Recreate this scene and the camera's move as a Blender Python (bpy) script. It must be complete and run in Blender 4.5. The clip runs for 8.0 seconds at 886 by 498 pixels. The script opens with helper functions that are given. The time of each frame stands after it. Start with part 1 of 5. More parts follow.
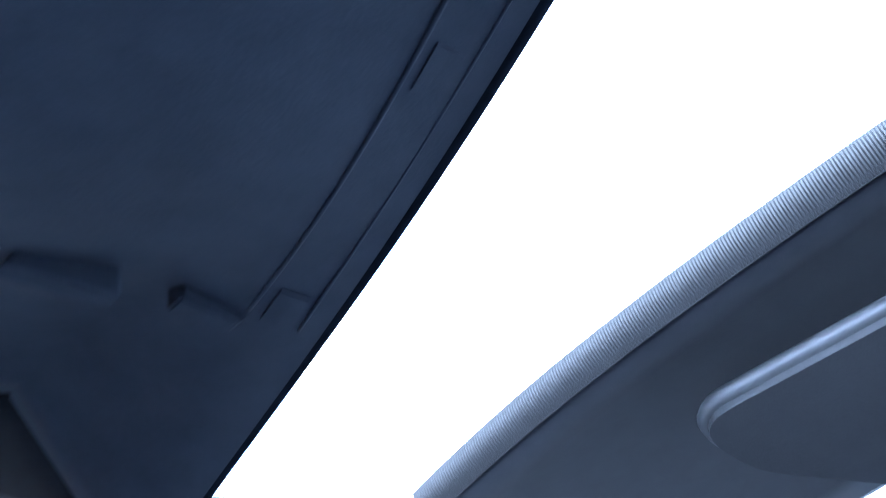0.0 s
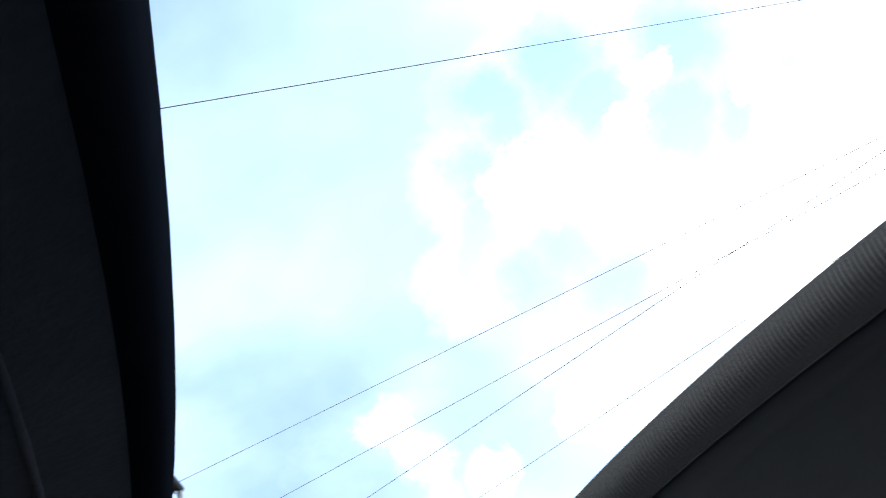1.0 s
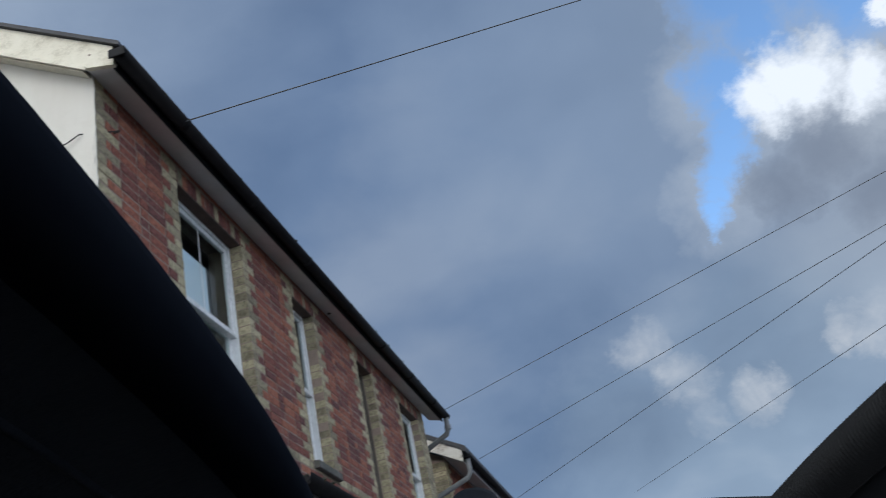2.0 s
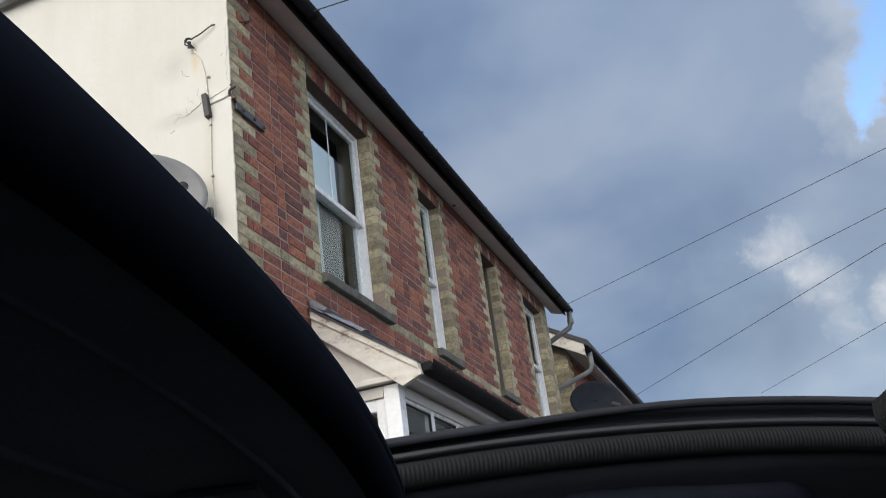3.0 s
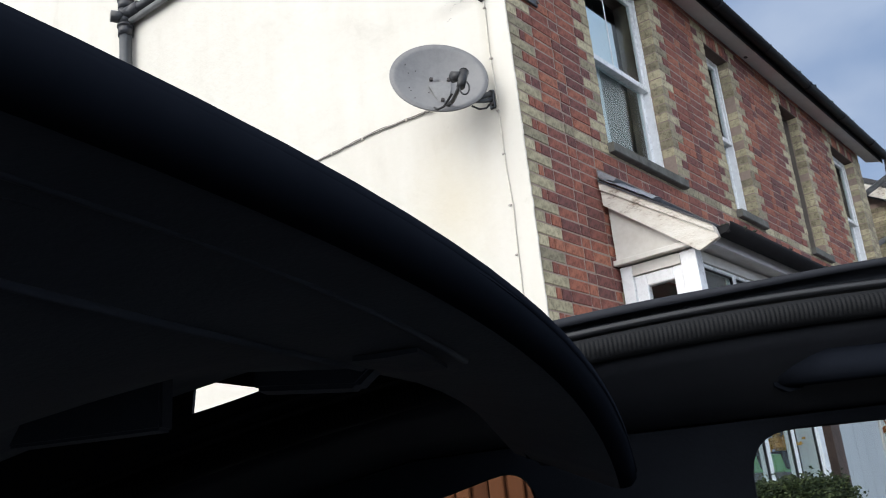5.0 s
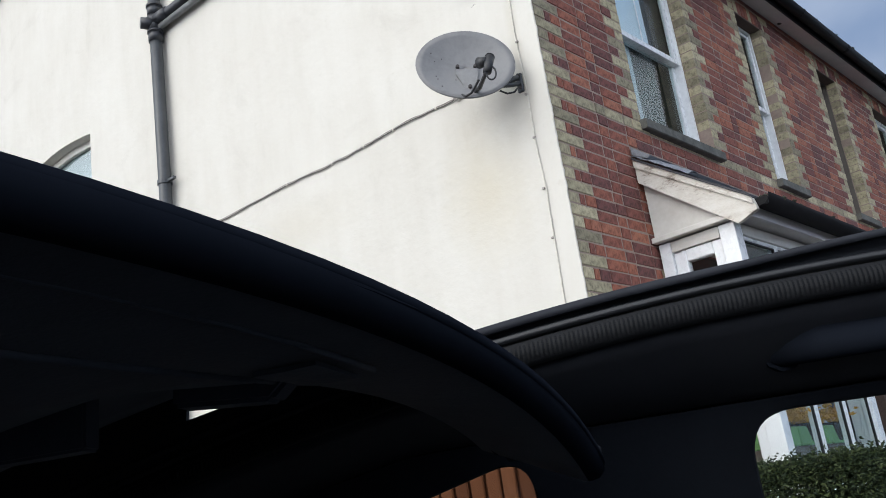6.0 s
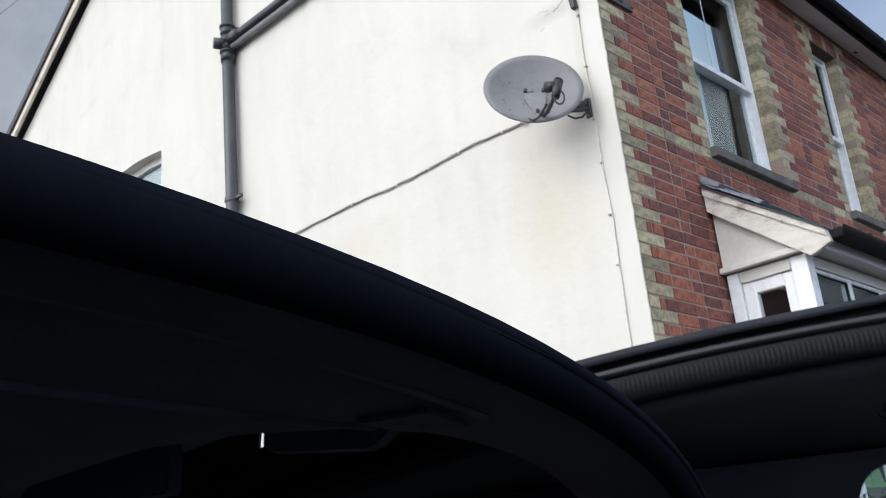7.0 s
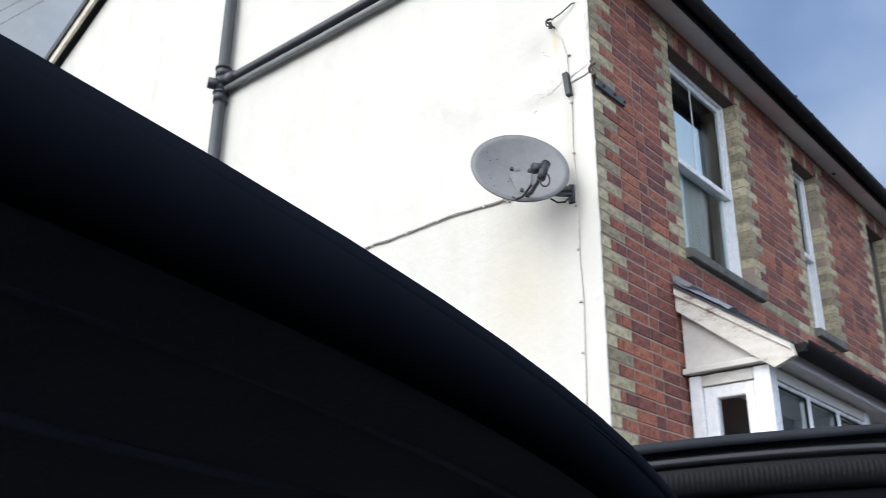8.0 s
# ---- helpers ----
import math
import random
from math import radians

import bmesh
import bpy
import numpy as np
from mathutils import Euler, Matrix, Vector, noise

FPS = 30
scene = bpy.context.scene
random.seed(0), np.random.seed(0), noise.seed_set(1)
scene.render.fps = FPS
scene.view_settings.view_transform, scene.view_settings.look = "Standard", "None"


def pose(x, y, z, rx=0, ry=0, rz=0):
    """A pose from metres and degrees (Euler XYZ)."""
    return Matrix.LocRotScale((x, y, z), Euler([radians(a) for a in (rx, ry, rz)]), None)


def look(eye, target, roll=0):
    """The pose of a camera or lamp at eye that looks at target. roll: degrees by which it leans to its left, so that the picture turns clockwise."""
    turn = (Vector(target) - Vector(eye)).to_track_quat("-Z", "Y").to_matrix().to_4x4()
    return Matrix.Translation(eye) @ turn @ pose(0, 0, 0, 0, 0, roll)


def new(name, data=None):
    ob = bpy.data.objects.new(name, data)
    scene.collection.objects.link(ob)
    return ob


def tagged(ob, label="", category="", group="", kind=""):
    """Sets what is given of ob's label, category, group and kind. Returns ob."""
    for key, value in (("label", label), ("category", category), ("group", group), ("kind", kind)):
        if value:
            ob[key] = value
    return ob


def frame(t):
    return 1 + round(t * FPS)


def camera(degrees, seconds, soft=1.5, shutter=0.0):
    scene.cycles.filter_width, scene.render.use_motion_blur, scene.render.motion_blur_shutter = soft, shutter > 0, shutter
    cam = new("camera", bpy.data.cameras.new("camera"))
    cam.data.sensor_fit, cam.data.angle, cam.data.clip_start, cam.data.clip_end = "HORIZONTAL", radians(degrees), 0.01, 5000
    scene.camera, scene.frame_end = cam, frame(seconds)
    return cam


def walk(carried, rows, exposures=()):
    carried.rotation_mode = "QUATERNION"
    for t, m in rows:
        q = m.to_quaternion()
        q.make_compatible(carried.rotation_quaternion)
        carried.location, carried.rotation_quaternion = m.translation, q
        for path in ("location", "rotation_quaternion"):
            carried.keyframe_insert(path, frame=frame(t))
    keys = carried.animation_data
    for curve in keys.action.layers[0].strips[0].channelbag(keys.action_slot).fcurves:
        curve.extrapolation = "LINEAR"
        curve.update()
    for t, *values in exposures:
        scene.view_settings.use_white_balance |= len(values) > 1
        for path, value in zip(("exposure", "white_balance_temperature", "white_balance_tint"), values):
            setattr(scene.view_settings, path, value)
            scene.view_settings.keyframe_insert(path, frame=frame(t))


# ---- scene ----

# ---------------------------------------------------------------- camera
cam = camera(50.0, 8.0, soft=0.9, shutter=0.22)
PATH = [
    (0, (2.364, -4.588, 0.590), (3.105, -3.107, 1.712), -17.0),
    (0.5, (2.513, -4.511, 0.793), (3.211, -2.899, 1.750), -23.1),
    (1, (2.545, -4.413, 0.795), (2.840, -2.669, 1.728), -16.9),
    (1.5, (2.557, -4.400, 0.821), (2.598, -2.636, 1.763), -16.7),
    (2, (2.581, -4.434, 0.812), (2.340, -2.674, 1.731), -13.0),
    (2.2, (2.578, -4.420, 0.821), (2.230, -2.678, 1.739), -11.5),
    (3.3, (2.611, -4.414, 0.801), (2.005, -2.648, 1.519), -7.1),
    (3.5, (2.623, -4.424, 0.797), (1.966, -2.673, 1.506), -6.5),
    (4, (2.650, -4.459, 0.785), (1.803, -2.782, 1.471), -5.2),
    (4.5, (2.635, -4.416, 0.799), (1.627, -2.810, 1.437), -5.1),
    (5, (2.646, -4.415, 0.796), (1.496, -2.887, 1.380), -6.2),
    (5.2, (2.634, -4.406, 0.815), (1.456, -2.896, 1.389), -6.8),
    (6.3, (2.690, -4.387, 0.793), (1.458, -2.918, 1.361), -8.5),
    (6.5, (2.679, -4.389, 0.799), (1.441, -2.924, 1.364), -7.5),
    (7, (2.649, -4.378, 0.811), (1.346, -2.998, 1.440), -5.8),
    (7.5, (2.603, -4.372, 0.830), (1.271, -3.097, 1.604), -1.7),
    (8, (2.611, -4.379, 0.821), (1.396, -2.984, 1.581), 0.6),
]
EXPOSURES = [
    (0.0, 3.95, 4600, 10), (0.2, 3.5, 4900, 10), (0.4, 2.6, 5500, 10), (0.6, 2.0, 5700, 10), (0.8, 1.6, 5900, 9), (1.0, 1.2, 6000, 6), (1.2, 0.75, 6000, 6), (1.5, -0.10, 5900, 6), (2.0, -0.74, 5900, 8),
    (2.2, -0.74, 5900, 9), (3.5, -0.12, 6700, 10), (4.5, -0.10, 6250, 10), (5.2, -0.02, 6150, 10), (6.5, -0.36, 5950, 10), (7.0, -0.14, 5950, 10), (8.0, 0.0, 5900, 10),
]
walk(cam, [(t, look(eye, target, roll)) for t, eye, target, roll in PATH], EXPOSURES)

# ---------------------------------------------------------------- light
SUN_YAW, SUN_EL = 168.0, 36.0          # yaw to the left of +y
sd = Vector((-math.sin(radians(SUN_YAW)) * math.cos(radians(SUN_EL)), math.cos(radians(SUN_YAW)) * math.cos(radians(SUN_EL)), math.sin(radians(SUN_EL))))
sun = new("sun", bpy.data.lights.new("sun", "SUN"))
sun.data.energy, sun.data.angle, sun.data.color = 1.22, radians(30), (1.0, 0.92, 0.79)
sun.matrix_world = look(sd * 50, (0, 0, 0))


class Nodes:
    """A small wrapper to chain shader nodes."""
    def __init__(self, tree):
        self.t = tree
        tree.nodes.clear()

    def n(self, kind, inputs=None, operation="", data_type="", use_clamp=False):
        node = self.t.nodes.new(kind)
        if operation:
            node.operation = operation
        if data_type:
            node.data_type = data_type
        if use_clamp:
            node.use_clamp = True
        for k, v in (inputs or {}).items():
            if isinstance(v, bpy.types.NodeSocket):
                self.t.links.new(v, node.inputs[k])
            else:
                node.inputs[k].default_value = v
        return node

    def math(self, op, a, b=0.0, clamp=False):
        return self.n("ShaderNodeMath", {0: a, 1: b}, operation=op, use_clamp=clamp).outputs[0]

    def mix(self, fac, a, b):
        m = self.n("ShaderNodeMix", {0: fac, 6: a, 7: b}, data_type="RGBA")
        return m.outputs[2]

    def ramp(self, fac, stops):
        r = self.n("ShaderNodeValToRGB", {0: fac})
        el = r.color_ramp.elements
        while len(el) < len(stops):
            el.new(0.5)
        for e, (p, c) in zip(el, stops):
            e.position, e.color = p, (*c, 1) if len(c) == 3 else c
        return r.outputs[0]

    def noise(self, scale, detail=4, rough=0.55, vec=None, dist=0.0):
        d = {"Scale": scale, "Detail": detail, "Roughness": rough, "Distortion": dist}
        if vec is not None:
            d["Vector"] = vec
        return self.n("ShaderNodeTexNoise", d).outputs[0]


# cloud forms as yaw, elevation and radius in degrees
RIM = [(-13.2, 30.9, 4.58), (-10.5, 25.3, 3.66), (-17.8, 34.8, 5.04), (-24.6, 33.1, 5.5)]
GAP = [(-13.6, 32.0, 2.2), (-17.3, 34.0, 2.75), (-23.2, 32.9, 3.11), (-27.7, 30.2, 3.11), (-32.7, 28.7, 3.66), (-21.6, 35.8, 3.66), (-29.5, 34.2, 4.12), (-12.3, 29.0, 1.65), (-11.4, 26.6, 1.65), (-12.0, 27.8, 1.65), (-13.0, 30.5, 1.92), (-10.7, 25.4, 1.37), (-10.1, 24.2, 1.19), (-15.8, 35.6, 2.75)]
BANK = [(-15.0, 30.0, 1.74), (-16.8, 30.5, 1.83), (-18.5, 30.0, 2.2), (-21.5, 28.6, 1.83), (-25.9, 21.0, 3.85), (-30.0, 21.0, 5.5), (-26.9, 33.2, 1.01), (-24.9, 31.5, 0.82), (-33.2, 29.9, 1.37), (-35.9, 24.9, 3.66)]
UNDER = [(-17.6, 26.4, 2.93), (-14.8, 24.9, 2.56), (-19.7, 22.7, 3.11)]
TUFT = [(-3.0, 18.6, 2.0), (-4.4, 16.2, 1.9), (-4.9, 14.0, 1.6), (-15.9, 15.6, 2.0), (-14.4, 15.9, 1.5), (-8.5, 14.7, 2.0)]


def sky_world():
    world = bpy.data.worlds.new("sky")
    scene.world = world
    world.use_nodes = True
    k = Nodes(world.node_tree)
    blue = k.n("ShaderNodeTexSky")
    blue.sky_type, blue.sun_disc, blue.sun_elevation, blue.sun_rotation = "NISHITA", False, radians(SUN_EL), radians(-SUN_YAW)
    way = k.n("ShaderNodeTexCoord").outputs["Generated"]
    up = k.n("ShaderNodeSeparateXYZ", {0: way}).outputs[2]
    # clouds lie on a flat layer: stretch towards the horizon
    flat = k.n("ShaderNodeVectorMath", {0: way, 1: k.n("ShaderNodeCombineXYZ", {0: k.math("ADD", k.math("MAXIMUM", up, 0.0), 0.75), 1: k.math("ADD", k.math("MAXIMUM", up, 0.0), 0.75), 2: 1.0}).outputs[0]}, operation="DIVIDE").outputs[0]
    big = k.noise(2.3, 4, 0.48, flat, 0.2)
    fine = k.noise(6.0, 5, 0.5, flat, 0.2)
    wisp = k.noise(11.0, 8, 0.6, way, 0.6)
    # ragged outlines: the direction is nudged by a many-scaled noise
    puff = k.n("ShaderNodeTexNoise", {"Vector": way, "Scale": 8.0, "Detail": 10.0, "Roughness": 0.68}).outputs["Color"]
    nudged = k.n("ShaderNodeVectorMath", {0: k.n("ShaderNodeVectorMath", {0: k.n("ShaderNodeVectorMath", {0: puff, 1: (0.5, 0.5, 0.5)}, operation="SUBTRACT").outputs[0], "Scale": 0.13}, operation="SCALE").outputs[0], 1: way}, operation="ADD").outputs[0]
    nudged = k.n("ShaderNodeVectorMath", {0: nudged}, operation="NORMALIZE").outputs[0]

    def blob(yaw, el, r, edge=0.5):
        """1 near a direction, falling to 0 at r degrees; edge: the share of it that is soft."""
        d = (-math.sin(radians(yaw)) * math.cos(radians(el)), math.cos(radians(yaw)) * math.cos(radians(el)), math.sin(radians(el)))
        dot = k.n("ShaderNodeVectorMath", {0: nudged, 1: d}, operation="DOT_PRODUCT").outputs["Value"]
        c = math.cos(radians(r))
        return k.math("DIVIDE", k.math("SUBTRACT", dot, c), (1 - c) * edge, True)

    def most(*some):
        out = some[0]
        for v in some[1:]:
            out = k.math("MAXIMUM", out, v)
        return out

    cloud = k.ramp(k.math("ADD", k.math("MULTIPLY", big, 0.72), k.math("MULTIPLY", fine, 0.28)),
                   [(0.36, (0.160, 0.236, 0.368)), (0.47, (0.218, 0.311, 0.462)), (0.56, (0.318, 0.411, 0.556)), (0.67, (0.540, 0.595, 0.680))])
    # brighter and whiter towards the sun behind thin cloud
    glow = k.math("POWER", k.math("MULTIPLY", k.math("ADD", k.n("ShaderNodeVectorMath", {0: way, 1: tuple(sd)}, operation="DOT_PRODUCT").outputs["Value"], 1.0), 0.5), 1.6)
    lit = k.math("ADD", 0.78, k.math("MULTIPLY", k.math("POWER", glow, 1.6), 5.4))
    pale = k.mix(glow, cloud, (0.46, 0.445, 0.42, 1))
    sunny = k.n("ShaderNodeVectorMath", {0: pale, "Scale": k.math("MULTIPLY", lit, k.math("ADD", 1.0, k.math("MULTIPLY", k.math("POWER", k.math("SUBTRACT", 1.0, k.math("MAXIMUM", up, 0.0)), 4.0), 1.6)))}, operation="SCALE").outputs[0]
    # a heavy grey bank over the roofs; lighter, broken cloud to the right with a break of blue, lit heads and tufts
    heavy = blob(7.5, 33.0, 23.8, 1.0)
    cloud_low = k.n("ShaderNodeVectorMath", {0: cloud, 1: (0.66, 0.77, 0.95)}, operation="MULTIPLY").outputs[0]
    col = k.mix(k.math("MULTIPLY", heavy, 0.8), sunny, cloud_low)
    dull = blob(84.4, 28.6, 32.3, 1.0)
    col = k.mix(k.math("MULTIPLY", dull, 1.2, True), col, k.n("ShaderNodeVectorMath", {0: k.ramp(k.math("ADD", k.math("MULTIPLY", big, 0.7), k.math("MULTIPLY", wisp, 0.3)), [(0.36, (0.27, 0.29, 0.315)), (0.62, (0.60, 0.63, 0.66))]), "Scale": 1.0}, operation="SCALE").outputs[0])
    veil = blob(-32.9, 23.9, 21.8, 1.0)
    col = k.mix(k.math("MULTIPLY", veil, 0.8), col, (0.72, 0.76, 0.83, 1))
    thin = blob(-6.0, 33.0, 16.0, 1.0)
    col = k.mix(k.math("MULTIPLY", thin, 0.5), col, (0.52, 0.63, 0.80, 1))
    low = blob(-9.3, 7.6, 16.1, 1.0)
    col = k.mix(k.math("MULTIPLY", low, 0.75), col, k.n("ShaderNodeVectorMath", {0: cloud, 1: (2.5, 2.15, 1.75)}, operation="MULTIPLY").outputs[0])
    rim = most(*[blob(y, e, r, 1.0) for y, e, r in RIM])
    col = k.mix(k.math("MULTIPLY", rim, 0.55), col, (0.80, 0.86, 0.95, 1))
    gap = most(*[blob(y, e, r * 1.1, 0.9) for y, e, r in GAP])
    col = k.mix(gap, col, k.n("ShaderNodeVectorMath", {0: blue.outputs[0], 1: (0.33, 0.36, 0.375)}, operation="MULTIPLY").outputs[0])
    bank = most(*[blob(y, e, r * 1.3, 1.0) for y, e, r in BANK])
    col = k.mix(k.math("MULTIPLY", k.math("POWER", bank, 1.6), 1.2, True), col, (1.55, 1.56, 1.59, 1))
    under = most(*[blob(y, e, r, 1.0) for y, e, r in UNDER])
    col = k.mix(k.math("MULTIPLY", under, 0.8), col, (0.34, 0.39, 0.49, 1))
    tufts = most(*[blob(y, e, r, 1.0) for y, e, r in TUFT])
    soft = k.math("MULTIPLY", k.math("POWER", tufts, 1.4), k.math("MULTIPLY", k.math("SUBTRACT", wisp, 0.30, True), 3.2))
    col = k.mix(k.math("MULTIPLY", soft, 0.95, True), col, (0.92, 0.94, 0.98, 1))
    bg = k.n("ShaderNodeBackground", {0: col, 1: 1.0})
    k.n("ShaderNodeOutputWorld", {0: bg.outputs[0]})


sky_world()


# ---------------------------------------------------------------- materials
def material(name, colors, scale=6.0, rough=0.7, metal=0.0, bump=0.15, bump_scale=60.0, per="none", spread=0.0, fine=0.3, sheen=0.0, spec=0.5, coords="Object", stretch=(1, 1, 1), grime=0.0):
    """Colour from a two-scale noise between the given colours; per 'object' or 'island' shifts it piece by piece."""
    m = bpy.data.materials.new(name)
    m.use_nodes = True
    k = Nodes(m.node_tree)
    vec = k.n("ShaderNodeMapping", {"Vector": k.n("ShaderNodeTexCoord").outputs[coords], "Scale": stretch}).outputs[0]
    a, b = k.noise(scale, 5, 0.6, vec), k.noise(scale * 9, 3, 0.6, vec)
    fac = k.math("ADD", k.math("MULTIPLY", a, 1 - fine), k.math("MULTIPLY", b, fine))
    if per != "none":
        rnd = k.n("ShaderNodeObjectInfo").outputs["Random"] if per == "object" else k.n("ShaderNodeNewGeometry").outputs["Random Per Island"]
        fac = k.math("ADD", k.math("MULTIPLY", fac, 1 - spread), k.math("MULTIPLY", rnd, spread))
    n = len(colors)
    lo, hi = (0.32, 0.68) if per == "none" else (0.12, 0.88)
    col = k.ramp(fac, [(lo + (hi - lo) * i / max(n - 1, 1), c) for i, c in enumerate(colors)])
    if grime:
        spot = k.ramp(k.noise(scale * 3.3, 6, 0.7, vec), [(0.34, (1 - grime,) * 3), (0.50, (1.0, 1.0, 1.0)), (0.66, (1 + grime * 0.4,) * 3)])
        col = k.n("ShaderNodeVectorMath", {0: col, 1: spot}, operation="MULTIPLY").outputs[0]
    rg = k.math("ADD", rough - 0.08, k.math("MULTIPLY", b, 0.16))
    h = k.noise(bump_scale, 4, 0.65, vec)
    bp = k.n("ShaderNodeBump", {"Strength": bump, "Distance": 0.004, "Height": h})
    p = k.n("ShaderNodeBsdfPrincipled", {"Base Color": col, "Roughness": rg, "Metallic": metal, "Normal": bp.outputs[0], "Sheen Weight": sheen, "Specular IOR Level": spec})
    k.n("ShaderNodeOutputMaterial", {0: p.outputs[0]})
    return m


def glass_material(name, tint=(0.95, 0.97, 0.97), gloss0=0.04, gloss1=0.75):
    m = bpy.data.materials.new(name)
    m.use_nodes = True
    k = Nodes(m.node_tree)
    clear = k.n("ShaderNodeBsdfTransparent", {0: (*tint, 1)})
    gloss = k.n("ShaderNodeBsdfGlossy", {"Roughness": 0.015})
    face = k.n("ShaderNodeLayerWeight", {"Blend": 0.5}).outputs["Facing"]
    fr = k.math("ADD", gloss0, k.math("MULTIPLY", k.math("POWER", face, 4.0), gloss1), True)
    mx = k.n("ShaderNodeMixShader", {0: fr, 1: clear.outputs[0], 2: gloss.outputs[0]})
    k.n("ShaderNodeOutputMaterial", {0: mx.outputs[0]})
    return m


STAINS = [((-0.40, 4.42), (0.16, 0.14), (0.36, 0.335, 0.30), 0.4), ((-0.245, 4.40), (0.035, 0.12), (0.52, 0.40, 0.20), 0.6), ((-0.10, 4.05), (0.14, 0.10), (0.62, 0.60, 0.56), 0.9), ((-0.34, 4.02), (0.26, 0.07), (0.36, 0.335, 0.30), 0.5),
          ((-0.55, 2.72), (0.38, 0.50), (0.50, 0.445, 0.33), 0.55), ((-0.22, 3.12), (0.16, 0.22), (0.45, 0.405, 0.33), 0.5), ((-2.3, 3.05), (0.7, 0.25), (0.50, 0.46, 0.375), 0.4), ((-0.16, 3.55), (0.05, 0.7), (0.47, 0.435, 0.36), 0.5)]


def render_material():
    """Cream painted render: trowel waves, faint stains, hairline dirt."""
    m = bpy.data.materials.new("cream_render")
    m.use_nodes = True
    k = Nodes(m.node_tree)
    vec = k.n("ShaderNodeTexCoord").outputs["Object"]
    streak = k.n("ShaderNodeMapping", {"Vector": vec, "Scale": (1.0, 1.0, 0.25)}).outputs[0]
    a, b, c = k.noise(0.9, 5, 0.6, vec), k.noise(4.0, 6, 0.65, streak), k.noise(14, 6, 0.7, vec)
    col = k.ramp(k.math("ADD", k.math("MULTIPLY", a, 0.5), k.math("MULTIPLY", b, 0.5)), [(0.30, (0.47, 0.446, 0.390)), (0.42, (0.545, 0.518, 0.463)), (0.56, (0.575, 0.551, 0.498)), (0.7, (0.595, 0.573, 0.523))])
    dirt = k.math("MULTIPLY", k.math("SUBTRACT", c, 0.63, True), 2.2, True)
    col = k.mix(dirt, col, (0.42, 0.385, 0.32, 1))
    smudge = k.math("MULTIPLY", k.math("SUBTRACT", k.noise(2.3, 8, 0.68, vec, 0.5), 0.56, True), 2.6, True)
    col = k.mix(smudge, col, (0.46, 0.432, 0.385, 1))
    # yellowed runs and grey smears where fittings were patched: centre, radii, tint, strength
    blotch = k.noise(9.0, 6, 0.7, vec, 0.4)
    for at, size, tint, force in STAINS:
        away = k.n("ShaderNodeVectorMath", {0: k.n("ShaderNodeVectorMath", {0: k.n("ShaderNodeVectorMath", {0: vec, 1: (at[0], 0.0, at[1])}, operation="SUBTRACT").outputs[0], 1: (1 / size[0], 0.0, 1 / size[1])}, operation="MULTIPLY").outputs[0]}, operation="LENGTH").outputs["Value"]
        near = k.math("MULTIPLY", k.math("SUBTRACT", k.math("ADD", 0.75, k.math("MULTIPLY", blotch, 0.7)), away, True), force, True)
        col = k.mix(near, col, (*tint, 1))
    h = k.math("ADD", k.math("MULTIPLY", k.noise(3.5, 3, 0.5, vec), 1.0), k.math("MULTIPLY", k.noise(45, 4, 0.6, vec), 0.18))
    bp = k.n("ShaderNodeBump", {"Strength": 0.35, "Distance": 0.02, "Height": h})
    p = k.n("ShaderNodeBsdfPrincipled", {"Base Color": col, "Roughness": 0.75, "Normal": bp.outputs[0]})
    k.n("ShaderNodeOutputMaterial", {0: p.outputs[0]})
    return m


def ribbed_material(name, base):
    """Woven trim with fine ribs across its length."""
    m = bpy.data.materials.new(name)
    m.use_nodes = True
    k = Nodes(m.node_tree)
    vec = k.n("ShaderNodeTexCoord").outputs["Object"]
    p = k.n("ShaderNodeBsdfPrincipled", {"Base Color": k.ramp(k.noise(300, 3, 0.6, vec), [(0.3, tuple(v * 0.8 for v in base)), (0.7, tuple(v * 1.2 for v in base))]), "Roughness": 0.7, "Specular IOR Level": 0.2,
            "Normal": k.n("ShaderNodeBump", {"Strength": 0.4, "Distance": 0.001, "Height": k.noise(900, 2, 0.5, vec)}).outputs[0]})
    k.n("ShaderNodeOutputMaterial", {0: p.outputs[0]})
    return m


